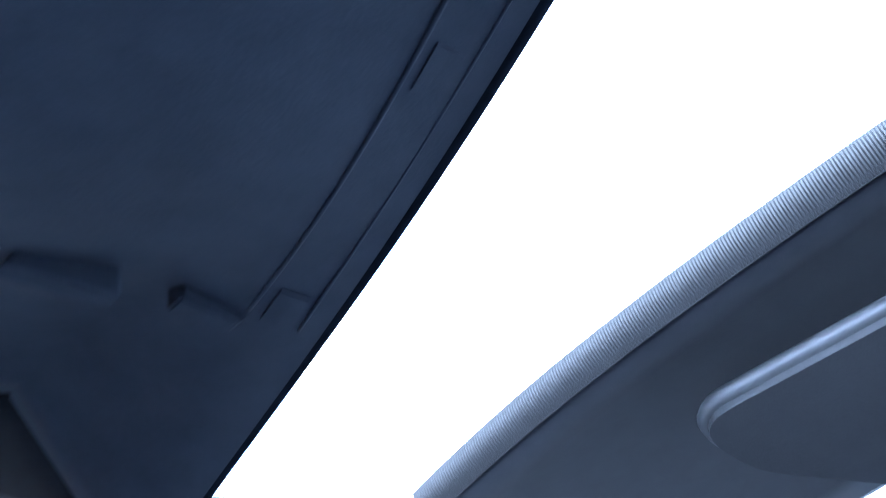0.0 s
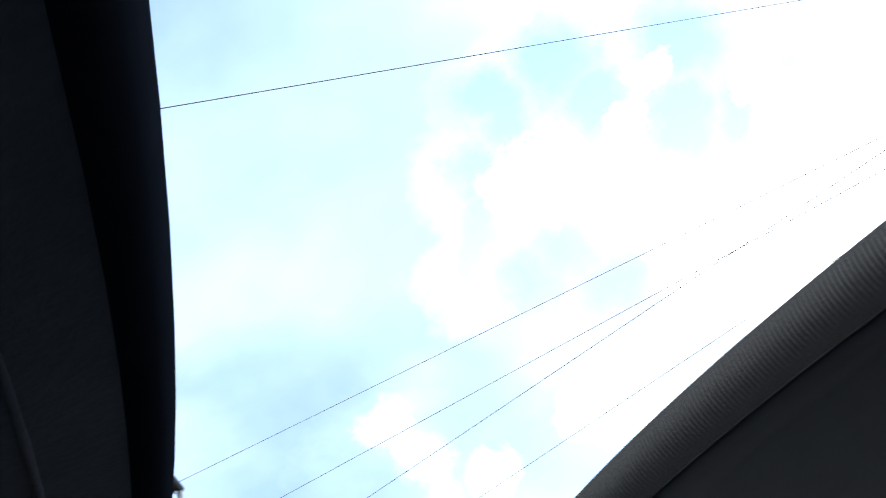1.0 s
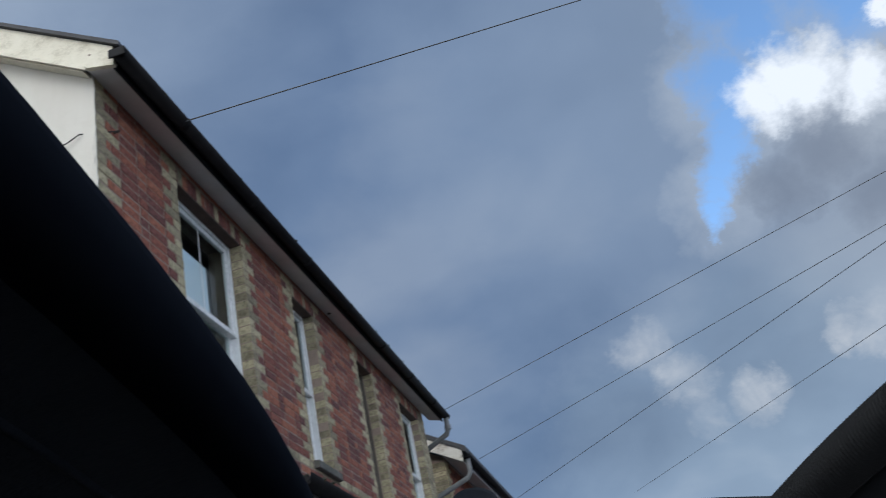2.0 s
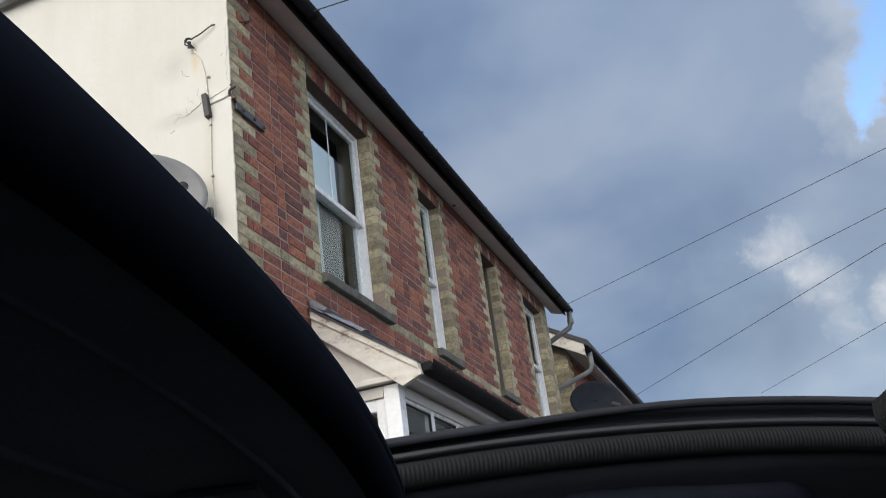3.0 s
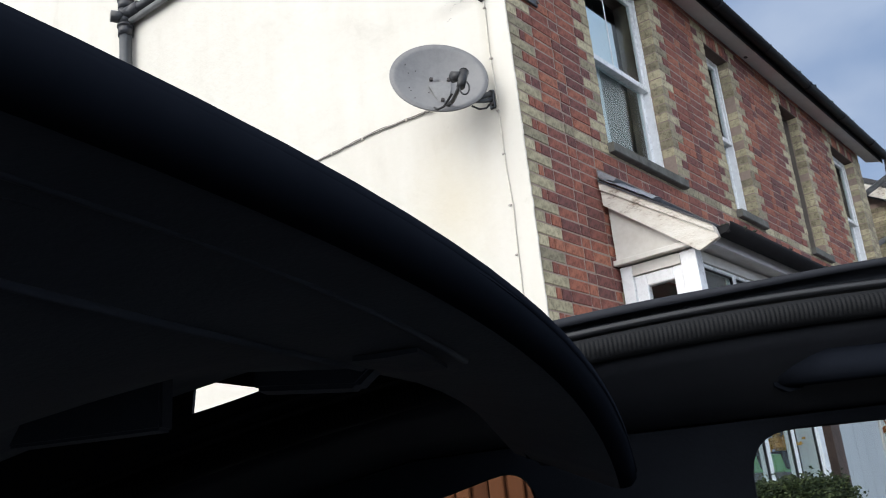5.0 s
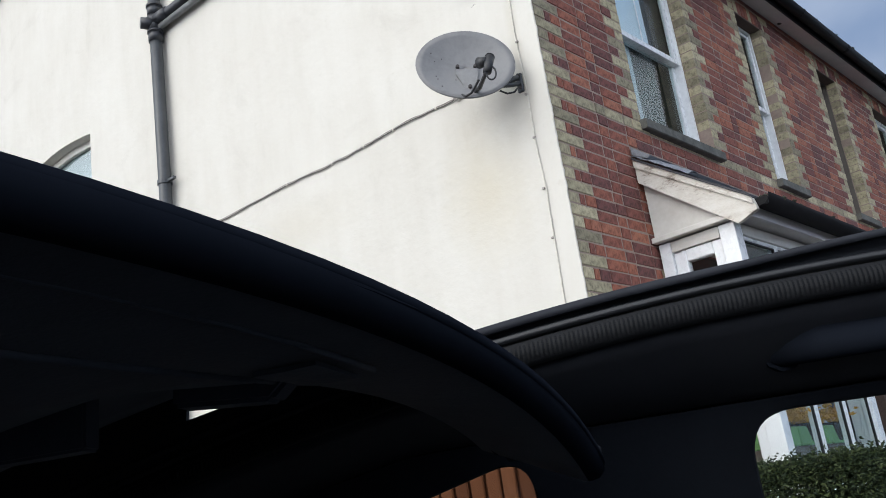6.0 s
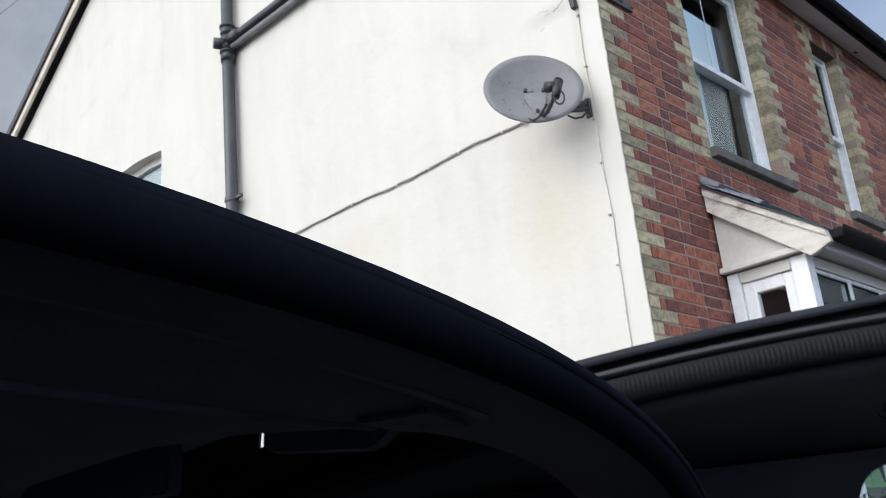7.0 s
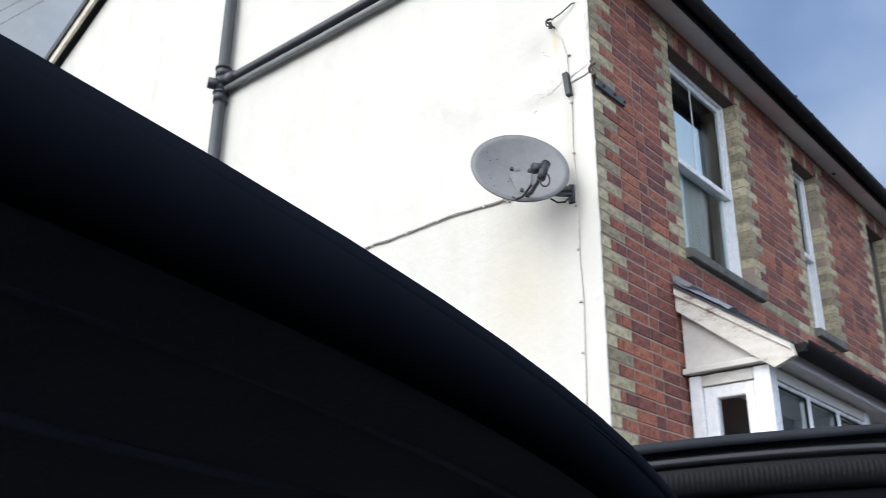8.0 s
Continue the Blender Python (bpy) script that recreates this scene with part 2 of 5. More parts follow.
RED = [(0.090, 0.042, 0.042), (0.160, 0.060, 0.052), (0.245, 0.083, 0.057), (0.34, 0.118, 0.069), (0.42, 0.185, 0.115)]
BUFF = [(0.17, 0.145, 0.100), (0.34, 0.295, 0.190), (0.47, 0.405, 0.255), (0.56, 0.49, 0.325)]
M = {
    "render": render_material(),
    "brick": material("red_brick", RED, 9, 0.85, bump=0.5, bump_scale=90, per="object", spread=0.5, fine=0.55, grime=0.55),
    "brick_far": material("red_brick_joined", RED, 9, 0.85, bump=0.4, bump_scale=90, per="island", spread=0.5, fine=0.55, grime=0.55),
    "buff": material("buff_brick", BUFF, 9, 0.85, bump=0.5, bump_scale=90, per="object", spread=0.55, grime=0.5),
    "buff_far": material("buff_brick_joined", BUFF, 9, 0.85, bump=0.4, bump_scale=90, per="island", spread=0.55, grime=0.5),
    "mortar": material("mortar", [(0.24, 0.175, 0.143), (0.39, 0.300, 0.245)], 5, 0.95, bump=0.6, bump_scale=160),
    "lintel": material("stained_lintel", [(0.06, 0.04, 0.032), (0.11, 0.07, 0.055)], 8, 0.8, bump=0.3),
    "stone": material("grey_sill_stone", [(0.07, 0.068, 0.06), (0.12, 0.115, 0.10), (0.17, 0.165, 0.15)], 10, 0.85, bump=0.4),
    "white": material("white_gloss_paint", [(0.52, 0.495, 0.445), (0.66, 0.64, 0.60)], 4, 0.35, bump=0.05),
    "cream_wood": material("flaking_cream_paint", [(0.20, 0.15, 0.11), (0.55, 0.51, 0.45), (0.62, 0.59, 0.53), (0.65, 0.62, 0.57)], 7, 0.6, bump=0.5, bump_scale=40, fine=0.25, stretch=(1, 1, 2.5)),
    "upvc": material("white_upvc", [(0.78, 0.79, 0.80), (0.83, 0.84, 0.85)], 3, 0.28, bump=0.02),
    "soffit": material("grey_soffit", [(0.52, 0.505, 0.51), (0.62, 0.605, 0.61)], 5, 0.7, bump=0.15),
    "gutter": material("black_gutter", [(0.004, 0.004, 0.005), (0.010, 0.010, 0.012)], 8, 0.6, bump=0.1, spec=0.15),
    "pipe": material("grey_pipe", [(0.030, 0.033, 0.038), (0.055, 0.06, 0.066)], 6, 0.42, bump=0.06),
    "collar": material("dark_pipe_socket", [(0.016, 0.017, 0.021), (0.032, 0.034, 0.04)], 6, 0.4, bump=0.06),
    "pipe_light": material("weathered_grey_pipe", [(0.12, 0.125, 0.13), (0.22, 0.225, 0.23)], 8, 0.5, bump=0.15),
    "moss": material("gutter_moss", [(0.012, 0.012, 0.009), (0.035, 0.035, 0.02), (0.06, 0.055, 0.035)], 30, 0.95, per="island", spread=0.5),
    "slate": material("roof_slate", [(0.022, 0.023, 0.027), (0.05, 0.05, 0.057)], 9, 0.7, bump=0.4),
    "lead": material("lead_flashing", [(0.15, 0.16, 0.18), (0.30, 0.32, 0.35)], 14, 0.5, metal=0.2, bump=0.5),
    "dish": material("dish_grey", [(0.145, 0.142, 0.145), (0.19, 0.187, 0.188), (0.215, 0.21, 0.205)], 5, 0.5, bump=0.08),
    "plate": material("scuffed_plate", [(0.19, 0.187, 0.185), (0.25, 0.247, 0.245)], 30, 0.6, bump=0.1),
    "speck": material("dark_rust_spot", [(0.03, 0.03, 0.032), (0.07, 0.055, 0.05)], 40, 0.8),
    "dish_dark": material("dark_mesh_dish", [(0.015, 0.018, 0.024), (0.024, 0.028, 0.036)], 8, 0.8, bump=0.1, spec=0.1),
    "black": material("black_plastic", [(0.012, 0.012, 0.013), (0.022, 0.022, 0.024)], 12, 0.5, bump=0.05),
    "rust": material("rusty_steel", [(0.05, 0.035, 0.03), (0.13, 0.08, 0.06), (0.2, 0.19, 0.19)], 30, 0.7, metal=0.4, bump=0.3),
    "cable": material("grey_cable", [(0.22, 0.20, 0.18), (0.42, 0.385, 0.35)], 60, 0.7),
    "cable_dark": material("dark_grey_cable", [(0.11, 0.10, 0.092), (0.19, 0.175, 0.16)], 60, 0.7),
    "cable_white": material("painted_cable", [(0.45, 0.42, 0.36), (0.66, 0.63, 0.56)], 30, 0.6),
    "wire": material("overhead_wire", [(0.05, 0.053, 0.06), (0.08, 0.083, 0.09)], 4, 0.6),
    "crack": material("bare_plaster", [(0.30, 0.285, 0.26), (0.58, 0.565, 0.54)], 30, 0.95, bump=0.5),
    "glass": glass_material("window_glass"),
    "sash_glass": glass_material("coated_window_glass", (0.93, 0.97, 0.97), 0.04, 0.14),
    "bay_glass": glass_material("clear_bay_glass", (0.93, 0.96, 0.96), 0.03, 0.05),
    "curtain": material("net_curtain", [(0.22, 0.28, 0.29), (0.31, 0.375, 0.38)], 3, 0.9, bump=0.1, stretch=(1, 1, 0.1)),
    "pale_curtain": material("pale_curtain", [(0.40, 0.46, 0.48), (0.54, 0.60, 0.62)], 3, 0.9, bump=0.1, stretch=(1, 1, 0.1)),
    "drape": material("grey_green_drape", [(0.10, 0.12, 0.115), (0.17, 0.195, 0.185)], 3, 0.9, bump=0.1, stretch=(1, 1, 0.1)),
    "blind": material("pane_reflection_blue", [(0.74, 0.81, 0.90), (0.86, 0.89, 0.92)], 2.5, 0.8, bump=0.02),
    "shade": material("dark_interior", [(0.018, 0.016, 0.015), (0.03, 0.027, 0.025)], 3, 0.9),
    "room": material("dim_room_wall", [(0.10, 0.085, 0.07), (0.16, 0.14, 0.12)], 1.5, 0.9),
    "fence": material("brown_fence_wood", [(0.040, 0.014, 0.006), (0.085, 0.031, 0.013), (0.13, 0.052, 0.023)], 5, 0.85, bump=0.5, bump_scale=30, per="object", spread=0.4, stretch=(6, 6, 0.5), spec=0.1),
    "leaf": material("hedge_leaf", [(0.008, 0.015, 0.006), (0.024, 0.036, 0.013), (0.072, 0.088, 0.032)], 6, 0.6, per="island", spread=0.7, bump=0.05, spec=0.25),
    "twig": material("twig", [(0.03, 0.022, 0.014), (0.06, 0.045, 0.03)], 20, 0.9),
    "concrete": material("pale_concrete", [(0.42, 0.41, 0.39), (0.52, 0.51, 0.49)], 3, 0.9, bump=0.3),
    "barge": material("cream_bargeboard_paint", [(0.40, 0.36, 0.27), (0.62, 0.58, 0.47), (0.68, 0.64, 0.53)], 7, 0.6, bump=0.3),
    "asphalt": material("asphalt", [(0.045, 0.044, 0.043), (0.075, 0.073, 0.07)], 1.2, 0.9, bump=0.6, bump_scale=120),
    "paving": material("concrete_paving", [(0.17, 0.16, 0.15), (0.26, 0.25, 0.235)], 2, 0.9, bump=0.4),
    "door": material("grey_white_boarding", [(0.42, 0.45, 0.47), (0.52, 0.55, 0.57)], 4, 0.5, bump=0.08, stretch=(1, 1, 0.15)),
    "yellow": material("yellow_petals", [(0.55, 0.27, 0.03), (0.75, 0.42, 0.06)], 20, 0.8),
    "orange": material("rust_orange_petals", [(0.25, 0.07, 0.02), (0.5, 0.17, 0.04)], 20, 0.8),
    "green_paint": material("green_sill_paint", [(0.16, 0.36, 0.11), (0.24, 0.46, 0.17)], 5, 0.5),
    "roofskin": material("dark_car_paint", [(0.012, 0.013, 0.016), (0.016, 0.017, 0.02)], 3, 0.3, bump=0.01),
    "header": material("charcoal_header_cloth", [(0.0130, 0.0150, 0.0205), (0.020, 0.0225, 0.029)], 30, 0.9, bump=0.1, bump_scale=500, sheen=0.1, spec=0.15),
    "rib_header": ribbed_material("ribbed_header_trim", (0.0085, 0.009, 0.0100)),
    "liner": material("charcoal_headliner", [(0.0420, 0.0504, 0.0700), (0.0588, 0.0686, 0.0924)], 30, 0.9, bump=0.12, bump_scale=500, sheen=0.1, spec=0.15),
    "trim": material("dark_grey_trim", [(0.0130, 0.0150, 0.0205), (0.0190, 0.0220, 0.0300)], 20, 0.7, bump=0.1, bump_scale=300, spec=0.08),
    "side": material("dark_side_trim", [(0.0075, 0.0086, 0.0120), (0.0105, 0.0125, 0.0170)], 20, 0.8, bump=0.1, bump_scale=300, spec=0.06),
    "edge": material("matt_black_seal", [(0.0095, 0.0115, 0.0165), (0.0130, 0.0155, 0.0220)], 10, 0.97, bump=0.0, spec=0.0),
    "bead": material("smooth_black_bead", [(0.008, 0.0085, 0.010), (0.012, 0.0125, 0.014)], 10, 0.38, bump=0.0, spec=0.45),
    "rubber": material("black_rubber", [(0.0192, 0.0208, 0.0256), (0.0288, 0.0304, 0.0368)], 20, 0.6, bump=0.05, spec=0.12),
    "rib": ribbed_material("ribbed_grey_trim", (0.0058, 0.0063, 0.0075)),
    "visor": material("visor_vinyl", [(0.0135, 0.0142, 0.0165), (0.0195, 0.0203, 0.0225)], 30, 0.6, bump=0.15, bump_scale=400),
    "edge_vinyl": material("visor_edge_piping", [(0.0270, 0.0282, 0.0312), (0.0390, 0.0402, 0.0432)], 30, 0.5, bump=0.1),
    "seat": material("dark_seat_cloth", [(0.035, 0.037, 0.042), (0.055, 0.057, 0.063)], 40, 0.95, bump=0.2),
    "tyre": material("tyre_rubber", [(0.015, 0.015, 0.016), (0.028, 0.028, 0.028)], 20, 0.85),
    "alloy": material("wheel_silver", [(0.35, 0.35, 0.36), (0.45, 0.45, 0.46)], 8, 0.35, metal=0.8),
}


# ---------------------------------------------------------------- mesh helpers
def thing(name, label, category, at=None, group="", kind=""):
    ob = new(name)
    ob.empty_display_size = 0.1
    if at is not None:
        ob.matrix_world = at
    return tagged(ob, label, category, group, kind)


def part(name, bm, mat, parent=None, label="", smooth=False):
    me = bpy.data.meshes.new(name)
    bmesh.ops.recalc_face_normals(bm, faces=bm.faces)
    bm.to_mesh(me)
    bm.free()
    me.materials.append(mat)
    if smooth:
        me.polygons.foreach_set("use_smooth", [True] * len(me.polygons))
    ob = new(name, me)
    if parent is not None:
        ob.parent = parent
    return tagged(ob, label)


def box(x0, x1, y0, y1, z0, z1, bevel=0.0, bm=None, seg=2):
    bm = bm or bmesh.new()
    r = bmesh.ops.create_cube(bm, size=1)
    vs = r["verts"]
    for v in vs:
        v.co = Vector(((x0 + x1) / 2 + v.co.x * (x1 - x0), (y0 + y1) / 2 + v.co.y * (y1 - y0), (z0 + z1) / 2 + v.co.z * (z1 - z0)))
    if bevel:
        es = list({e for v in vs for e in v.link_edges})
        bmesh.ops.bevel(bm, geom=es, offset=bevel, segments=seg, affect="EDGES", profile=0.6)
    return bm


def prism(poly, axis, a, b, bm=None):
    """A 2D polygon pushed from a to b along an axis. Points are (y, z), (x, z) or (x, y)."""
    bm = bm or bmesh.new()
    def at(p, d):
        return {"x": (d, p[0], p[1]), "y": (p[0], d, p[1]), "z": (p[0], p[1], d)}[axis]
    lo, hi = [bm.verts.new(at(p, a)) for p in poly], [bm.verts.new(at(p, b)) for p in poly]
    bm.faces.new(lo)
    bm.faces.new(hi[::-1])
    for i in range(len(poly)):
        j = (i + 1) % len(poly)
        bm.faces.new((lo[i], hi[i], hi[j], lo[j]))
    return bm


def tube(pts, r, seg=10, bm=None, caps=True):
    """A round bar along points; r is one radius or one for each point."""
    bm = bm or bmesh.new()
    pts = [Vector(p) for p in pts]
    rs = r if isinstance(r, (list, tuple)) else [r] * len(pts)
    rings, ref = [], None
    for i, p in enumerate(pts):
        d = (pts[min(i + 1, len(pts) - 1)] - pts[max(i - 1, 0)]).normalized()
        if ref is None:
            ref = d.orthogonal().normalized()
        ref = (ref - d * ref.dot(d)).normalized()
        s = d.cross(ref)
        rings.append([bm.verts.new(p + rs[i] * (math.cos(2 * math.pi * k / seg) * ref + math.sin(2 * math.pi * k / seg) * s)) for k in range(seg)])
    for a, b in zip(rings, rings[1:]):
        for k in range(seg):
            bm.faces.new((a[k], a[(k + 1) % seg], b[(k + 1) % seg], b[k]))
    if caps:
        bm.faces.new(rings[0][::-1])
        bm.faces.new(rings[-1])
    return bm


def grid(fn, us, vs, bm=None):
    bm = bm or bmesh.new()
    rows = [[bm.verts.new(fn(u, v)) for v in vs] for u in us]
    for a, b in zip(rows, rows[1:]):
        for k in range(len(vs) - 1):
            bm.faces.new((a[k], a[k + 1], b[k + 1], b[k]))
    return bm


def sheet(fn, us, vs, thick):
    """A bent sheet of some thickness."""
    bm = grid(fn, us, vs)
    bmesh.ops.recalc_face_normals(bm, faces=bm.faces)
    bmesh.ops.solidify(bm, geom=bm.faces[:], thickness=thick)
    return bm


def holed(outer, holes, at, thick):
    """A panel with holes: loops of 2D points, laid into space by at(p)."""
    bm = bmesh.new()
    edges = []
    for loop in [outer, *holes]:
        vs = [bm.verts.new(at(p)) for p in loop]
        edges += [bm.edges.new((vs[i], vs[(i + 1) % len(vs)])) for i in range(len(vs))]
    bmesh.ops.triangle_fill(bm, use_beauty=True, edges=edges)
    bmesh.ops.recalc_face_normals(bm, faces=bm.faces)
    bmesh.ops.solidify(bm, geom=bm.faces[:], thickness=thick)
    return bm


def rounded(pts, radii, n=8):
    """A polygon with its corners rounded off."""
    out, pts = [], [Vector(p) for p in pts]
    for i, p in enumerate(pts):
        a, b, r = (pts[i - 1] - p), (pts[(i + 1) % len(pts)] - p), radii[i]
        if r <= 0:
            out.append(tuple(p))
            continue
        p0, p1 = p + a.normalized() * r, p + b.normalized() * r
        for k in range(n + 1):
            t = k / n
            out.append(tuple((1 - t) ** 2 * p0 + 2 * t * (1 - t) * p + t * t * p1))
    return out


def lin(a, b, n):
    return [a + (b - a) * i / (n - 1) for i in range(n)]


def solid(name, bm, mat, label, category, kind="", group="", smooth=False):
    return tagged(part(name, bm, mat, None, label, smooth), label, category, group, kind)


# ---------------------------------------------------------------- ground
GROUND = -0.39
solid("ground", box(-400, 400, -400, 400, -0.9, GROUND), M["asphalt"], "grey asphalt road and yard surface", "ground", "structure")
solid("pavement", box(0.9, 2.4, 0.6, 60, GROUND, GROUND + 0.10, 0.015), M["paving"], "pale concrete pavement slab beside the houses", "pavement", "structure")

# ---------------------------------------------------------------- the brick house
EAVE, LEN = 5.12, 8.34
WINS = [(1.09, 2.20, 3.24, 4.865), (3.345, 3.895, 3.24, 4.865), (5.29, 5.84, 3.24, 4.865), (7.05, 7.96, 3.24, 4.865)]
BAYS = [(1.15, 2.50, 0.70, 2.15), (6.20, 7.60, 0.70, 2.15)]
DOORS = [(3.20, 4.10, -0.25, 2.10), (5.00, 5.85, -0.25, 2.10)]
HOLES = WINS + BAYS + DOORS
house = thing("house", "two-storey red brick house with cream rendered gable end", "house")


def cut_wall(x0, x1, grow, y0, y1, z0, z1):
    """A front wall in one piece, with its openings."""
    holes = [[(h[0] - grow, h[2] - grow), (h[1] + grow, h[2] - grow), (h[1] + grow, h[3] + grow), (h[0] - grow, h[3] + grow)] for h in HOLES]
    bm = holed([(y0, z0), (y1, z0), (y1, z1), (y0, z1)], holes, lambda p: (x0, p[0], p[1]), x1 - x0)
    flip = min(v.co.x for v in bm.verts) < x0 - 1e-4
    if flip:
        bmesh.ops.translate(bm, verts=bm.verts, vec=(x1 - x0, 0, 0))
    return bm


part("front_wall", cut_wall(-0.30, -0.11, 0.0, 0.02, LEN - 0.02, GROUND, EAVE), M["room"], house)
part("mortar_bed", cut_wall(-0.108, -0.0030, 0.0055, 0.0030, LEN - 0.0030, GROUND, EAVE), M["mortar"], house, "sandy mortar joints")

# gable, with the arched window hole
GX0, GX1, GBOT, APEX = -6.42, -5.15, 3.45, (-5.47, 8.36)
arch = [(GX0 + (GX1 - GX0) * i / 10, 4.96 + 0.06 * math.sin(math.pi * i / 10)) for i in range(11)]
BACK = -11.0
outer = [(0.0, GROUND), (0.0, EAVE), APEX, (BACK, 5.05), (BACK, GROUND)]
vent = [(-5.47 + 0.30 * math.cos(a), 7.70 + 0.30 * math.sin(a)) for a in [2 * math.pi * i / 28 for i in range(28)]]
gable = part("gable_wall", holed(outer, [[(GX0, GBOT), *arch, (GX1, GBOT)], vent], lambda p: (p[0], 0.0, p[1]), 0.16), M["render"], house, "smooth cream painted render, cracked near the corner")
# keep its outer face at y = 0
for v in gable.data.vertices:
    v.co.y = (0.15 if v.co.x < -0.2 else -0.001) if abs(v.co.y) > 0.01 else -0.012
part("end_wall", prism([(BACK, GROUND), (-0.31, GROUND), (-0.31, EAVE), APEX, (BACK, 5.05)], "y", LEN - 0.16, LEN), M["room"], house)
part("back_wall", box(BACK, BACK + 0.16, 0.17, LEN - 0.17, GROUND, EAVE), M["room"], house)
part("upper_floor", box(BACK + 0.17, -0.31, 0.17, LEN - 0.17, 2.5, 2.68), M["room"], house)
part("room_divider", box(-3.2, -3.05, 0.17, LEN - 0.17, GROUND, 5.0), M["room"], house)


# roof
def slope(x0, z0, x1, z1, y0, y1, t):
    return prism([(x0, z0), (x1, z1), (x1, z1 + t), (x0, z0 + t)], "y", y0, y1)


RIDGE = APEX
part("roof", slope(0.268, 5.108, RIDGE[0], RIDGE[1] + 0.16, -0.16, LEN + 0.46, 0.032), M["slate"], house, "dark slate roof slope")
part("rear_roof", slope(RIDGE[0], RIDGE[1] + 0.14, BACK - 0.3, 4.96, -0.16, LEN + 0.16, 0.10), M["slate"], house)
part("soffit", prism([(0.002, 5.060), (0.187, 5.004), (0.187, 5.022), (0.002, 5.078)], "y", -0.094, LEN + 0.40), M["soffit"], house, "grey boarded eaves")
part("soffit_vent", tube([(0.057, 4.33, 5.050), (0.058, 4.33, 5.038)], 0.022, 14), M["black"], house, "small round vent in the eaves")
part("fascia", box(0.189, 0.203, -0.094, LEN + 0.42, 4.988, 5.110, 0.003), M["gutter"], house)
RAKE = (RIDGE[1] + 0.16 - 5.108) / (0.268 - RIDGE[0])


def rake_line(x, under):
    """A point below the roof slope."""
    return (x, 5.108 + RAKE * (0.268 - x) - under)


part("bargeboard", prism([(0.211, 4.990), rake_line(0.211, 0.003), rake_line(RIDGE[0], 0.003), rake_line(RIDGE[0], 0.245), (0.03, 5.030)], "y", -0.13, -0.095), M["barge"], house, "cream painted bargeboard with old nail marks")
part("barge_moulding", prism([rake_line(0.02, 0.245), rake_line(0.02, 0.215), rake_line(RIDGE[0], 0.212), rake_line(RIDGE[0], 0.245)], "y", -0.145, -0.132), M["barge"], house)
for x in (0.05, -0.75, -0.95, -1.9):
    q = rake_line(x, 0.11)
    part("nail_head", tube([(q[0], -0.134, q[1]), (q[0], -0.129, q[1])], 0.007, 6), M["rust"], house)
part("barge_soffit", prism([rake_line(-0.02, 0.232), rake_line(RIDGE[0], 0.232), rake_line(RIDGE[0], 0.215), rake_line(-0.02, 0.215)], "y", -0.094, -0.013), M["barge"], house)
part("rear_bargeboard", prism([(RIDGE[0], RIDGE[1] + 0.02), (BACK - 0.25, 4.90), (BACK - 0.25, 5.08), (RIDGE[0], RIDGE[1] + 0.20)], "y", -0.13, -0.095), M["barge"], house)
part("rear_barge_trim", prism([(RIDGE[0], RIDGE[1] + 0.20), (BACK - 0.25, 5.08), (BACK - 0.25, 5.12), (RIDGE[0], RIDGE[1] + 0.24)], "y", -0.155, -0.09), M["gutter"], house, "black capping strip")


# gutter along the front
def half_round(x, z, r, y0, y1, wall=0.006, ang0=math.pi, ang1=2 * math.pi):
    prof = [(x + r * math.cos(a), z + r * math.sin(a)) for a in lin(ang0, ang1, 12)] + [(x + (r - wall) * math.cos(a), z + (r - wall) * math.sin(a)) for a in lin(ang1, ang0, 12)]
    return prism(prof, "y", y0, y1)


gutter = part("gutter", half_round(0.262, 5.062, 0.056, -0.17, LEN + 0.46), M["gutter"], house, "black half-round gutter", True)
for y in lin(0.7, LEN - 0.4, 7):
    part("gutter_bracket", prism([(0.262 + r * math.cos(a), 5.062 + r * math.sin(a)) for r, aa in ((0.0605, lin(math.pi, 2 * math.pi, 9)), (0.0565, lin(2 * math.pi, math.pi, 9))) for a in aa] , "y", y - 0.02, y + 0.02), M["gutter"], gutter)
part("gutter_end", box(0.205, 0.319, -0.182, -0.168, 5.000, 5.068, 0.01), M["gutter"], gutter)
PY = LEN + 0.38
dp = part("downpipe", tube([(0.262, PY, 5.05), (0.262, PY, 4.86), (0.23, PY, 4.78), (-0.06, PY + 0.03, 4.66), (-0.26, PY + 0.05, 4.55), (-0.30, PY + 0.05, 4.42), (-0.30, PY + 0.05, GROUND)], 0.038, 10), M["pipe_light"], house, "weathered grey swan-neck downpipe", True)
part("collar", tube([(0.262, PY, 4.90), (0.262, PY, 4.84)], 0.048, 10), M["pipe_light"], dp)


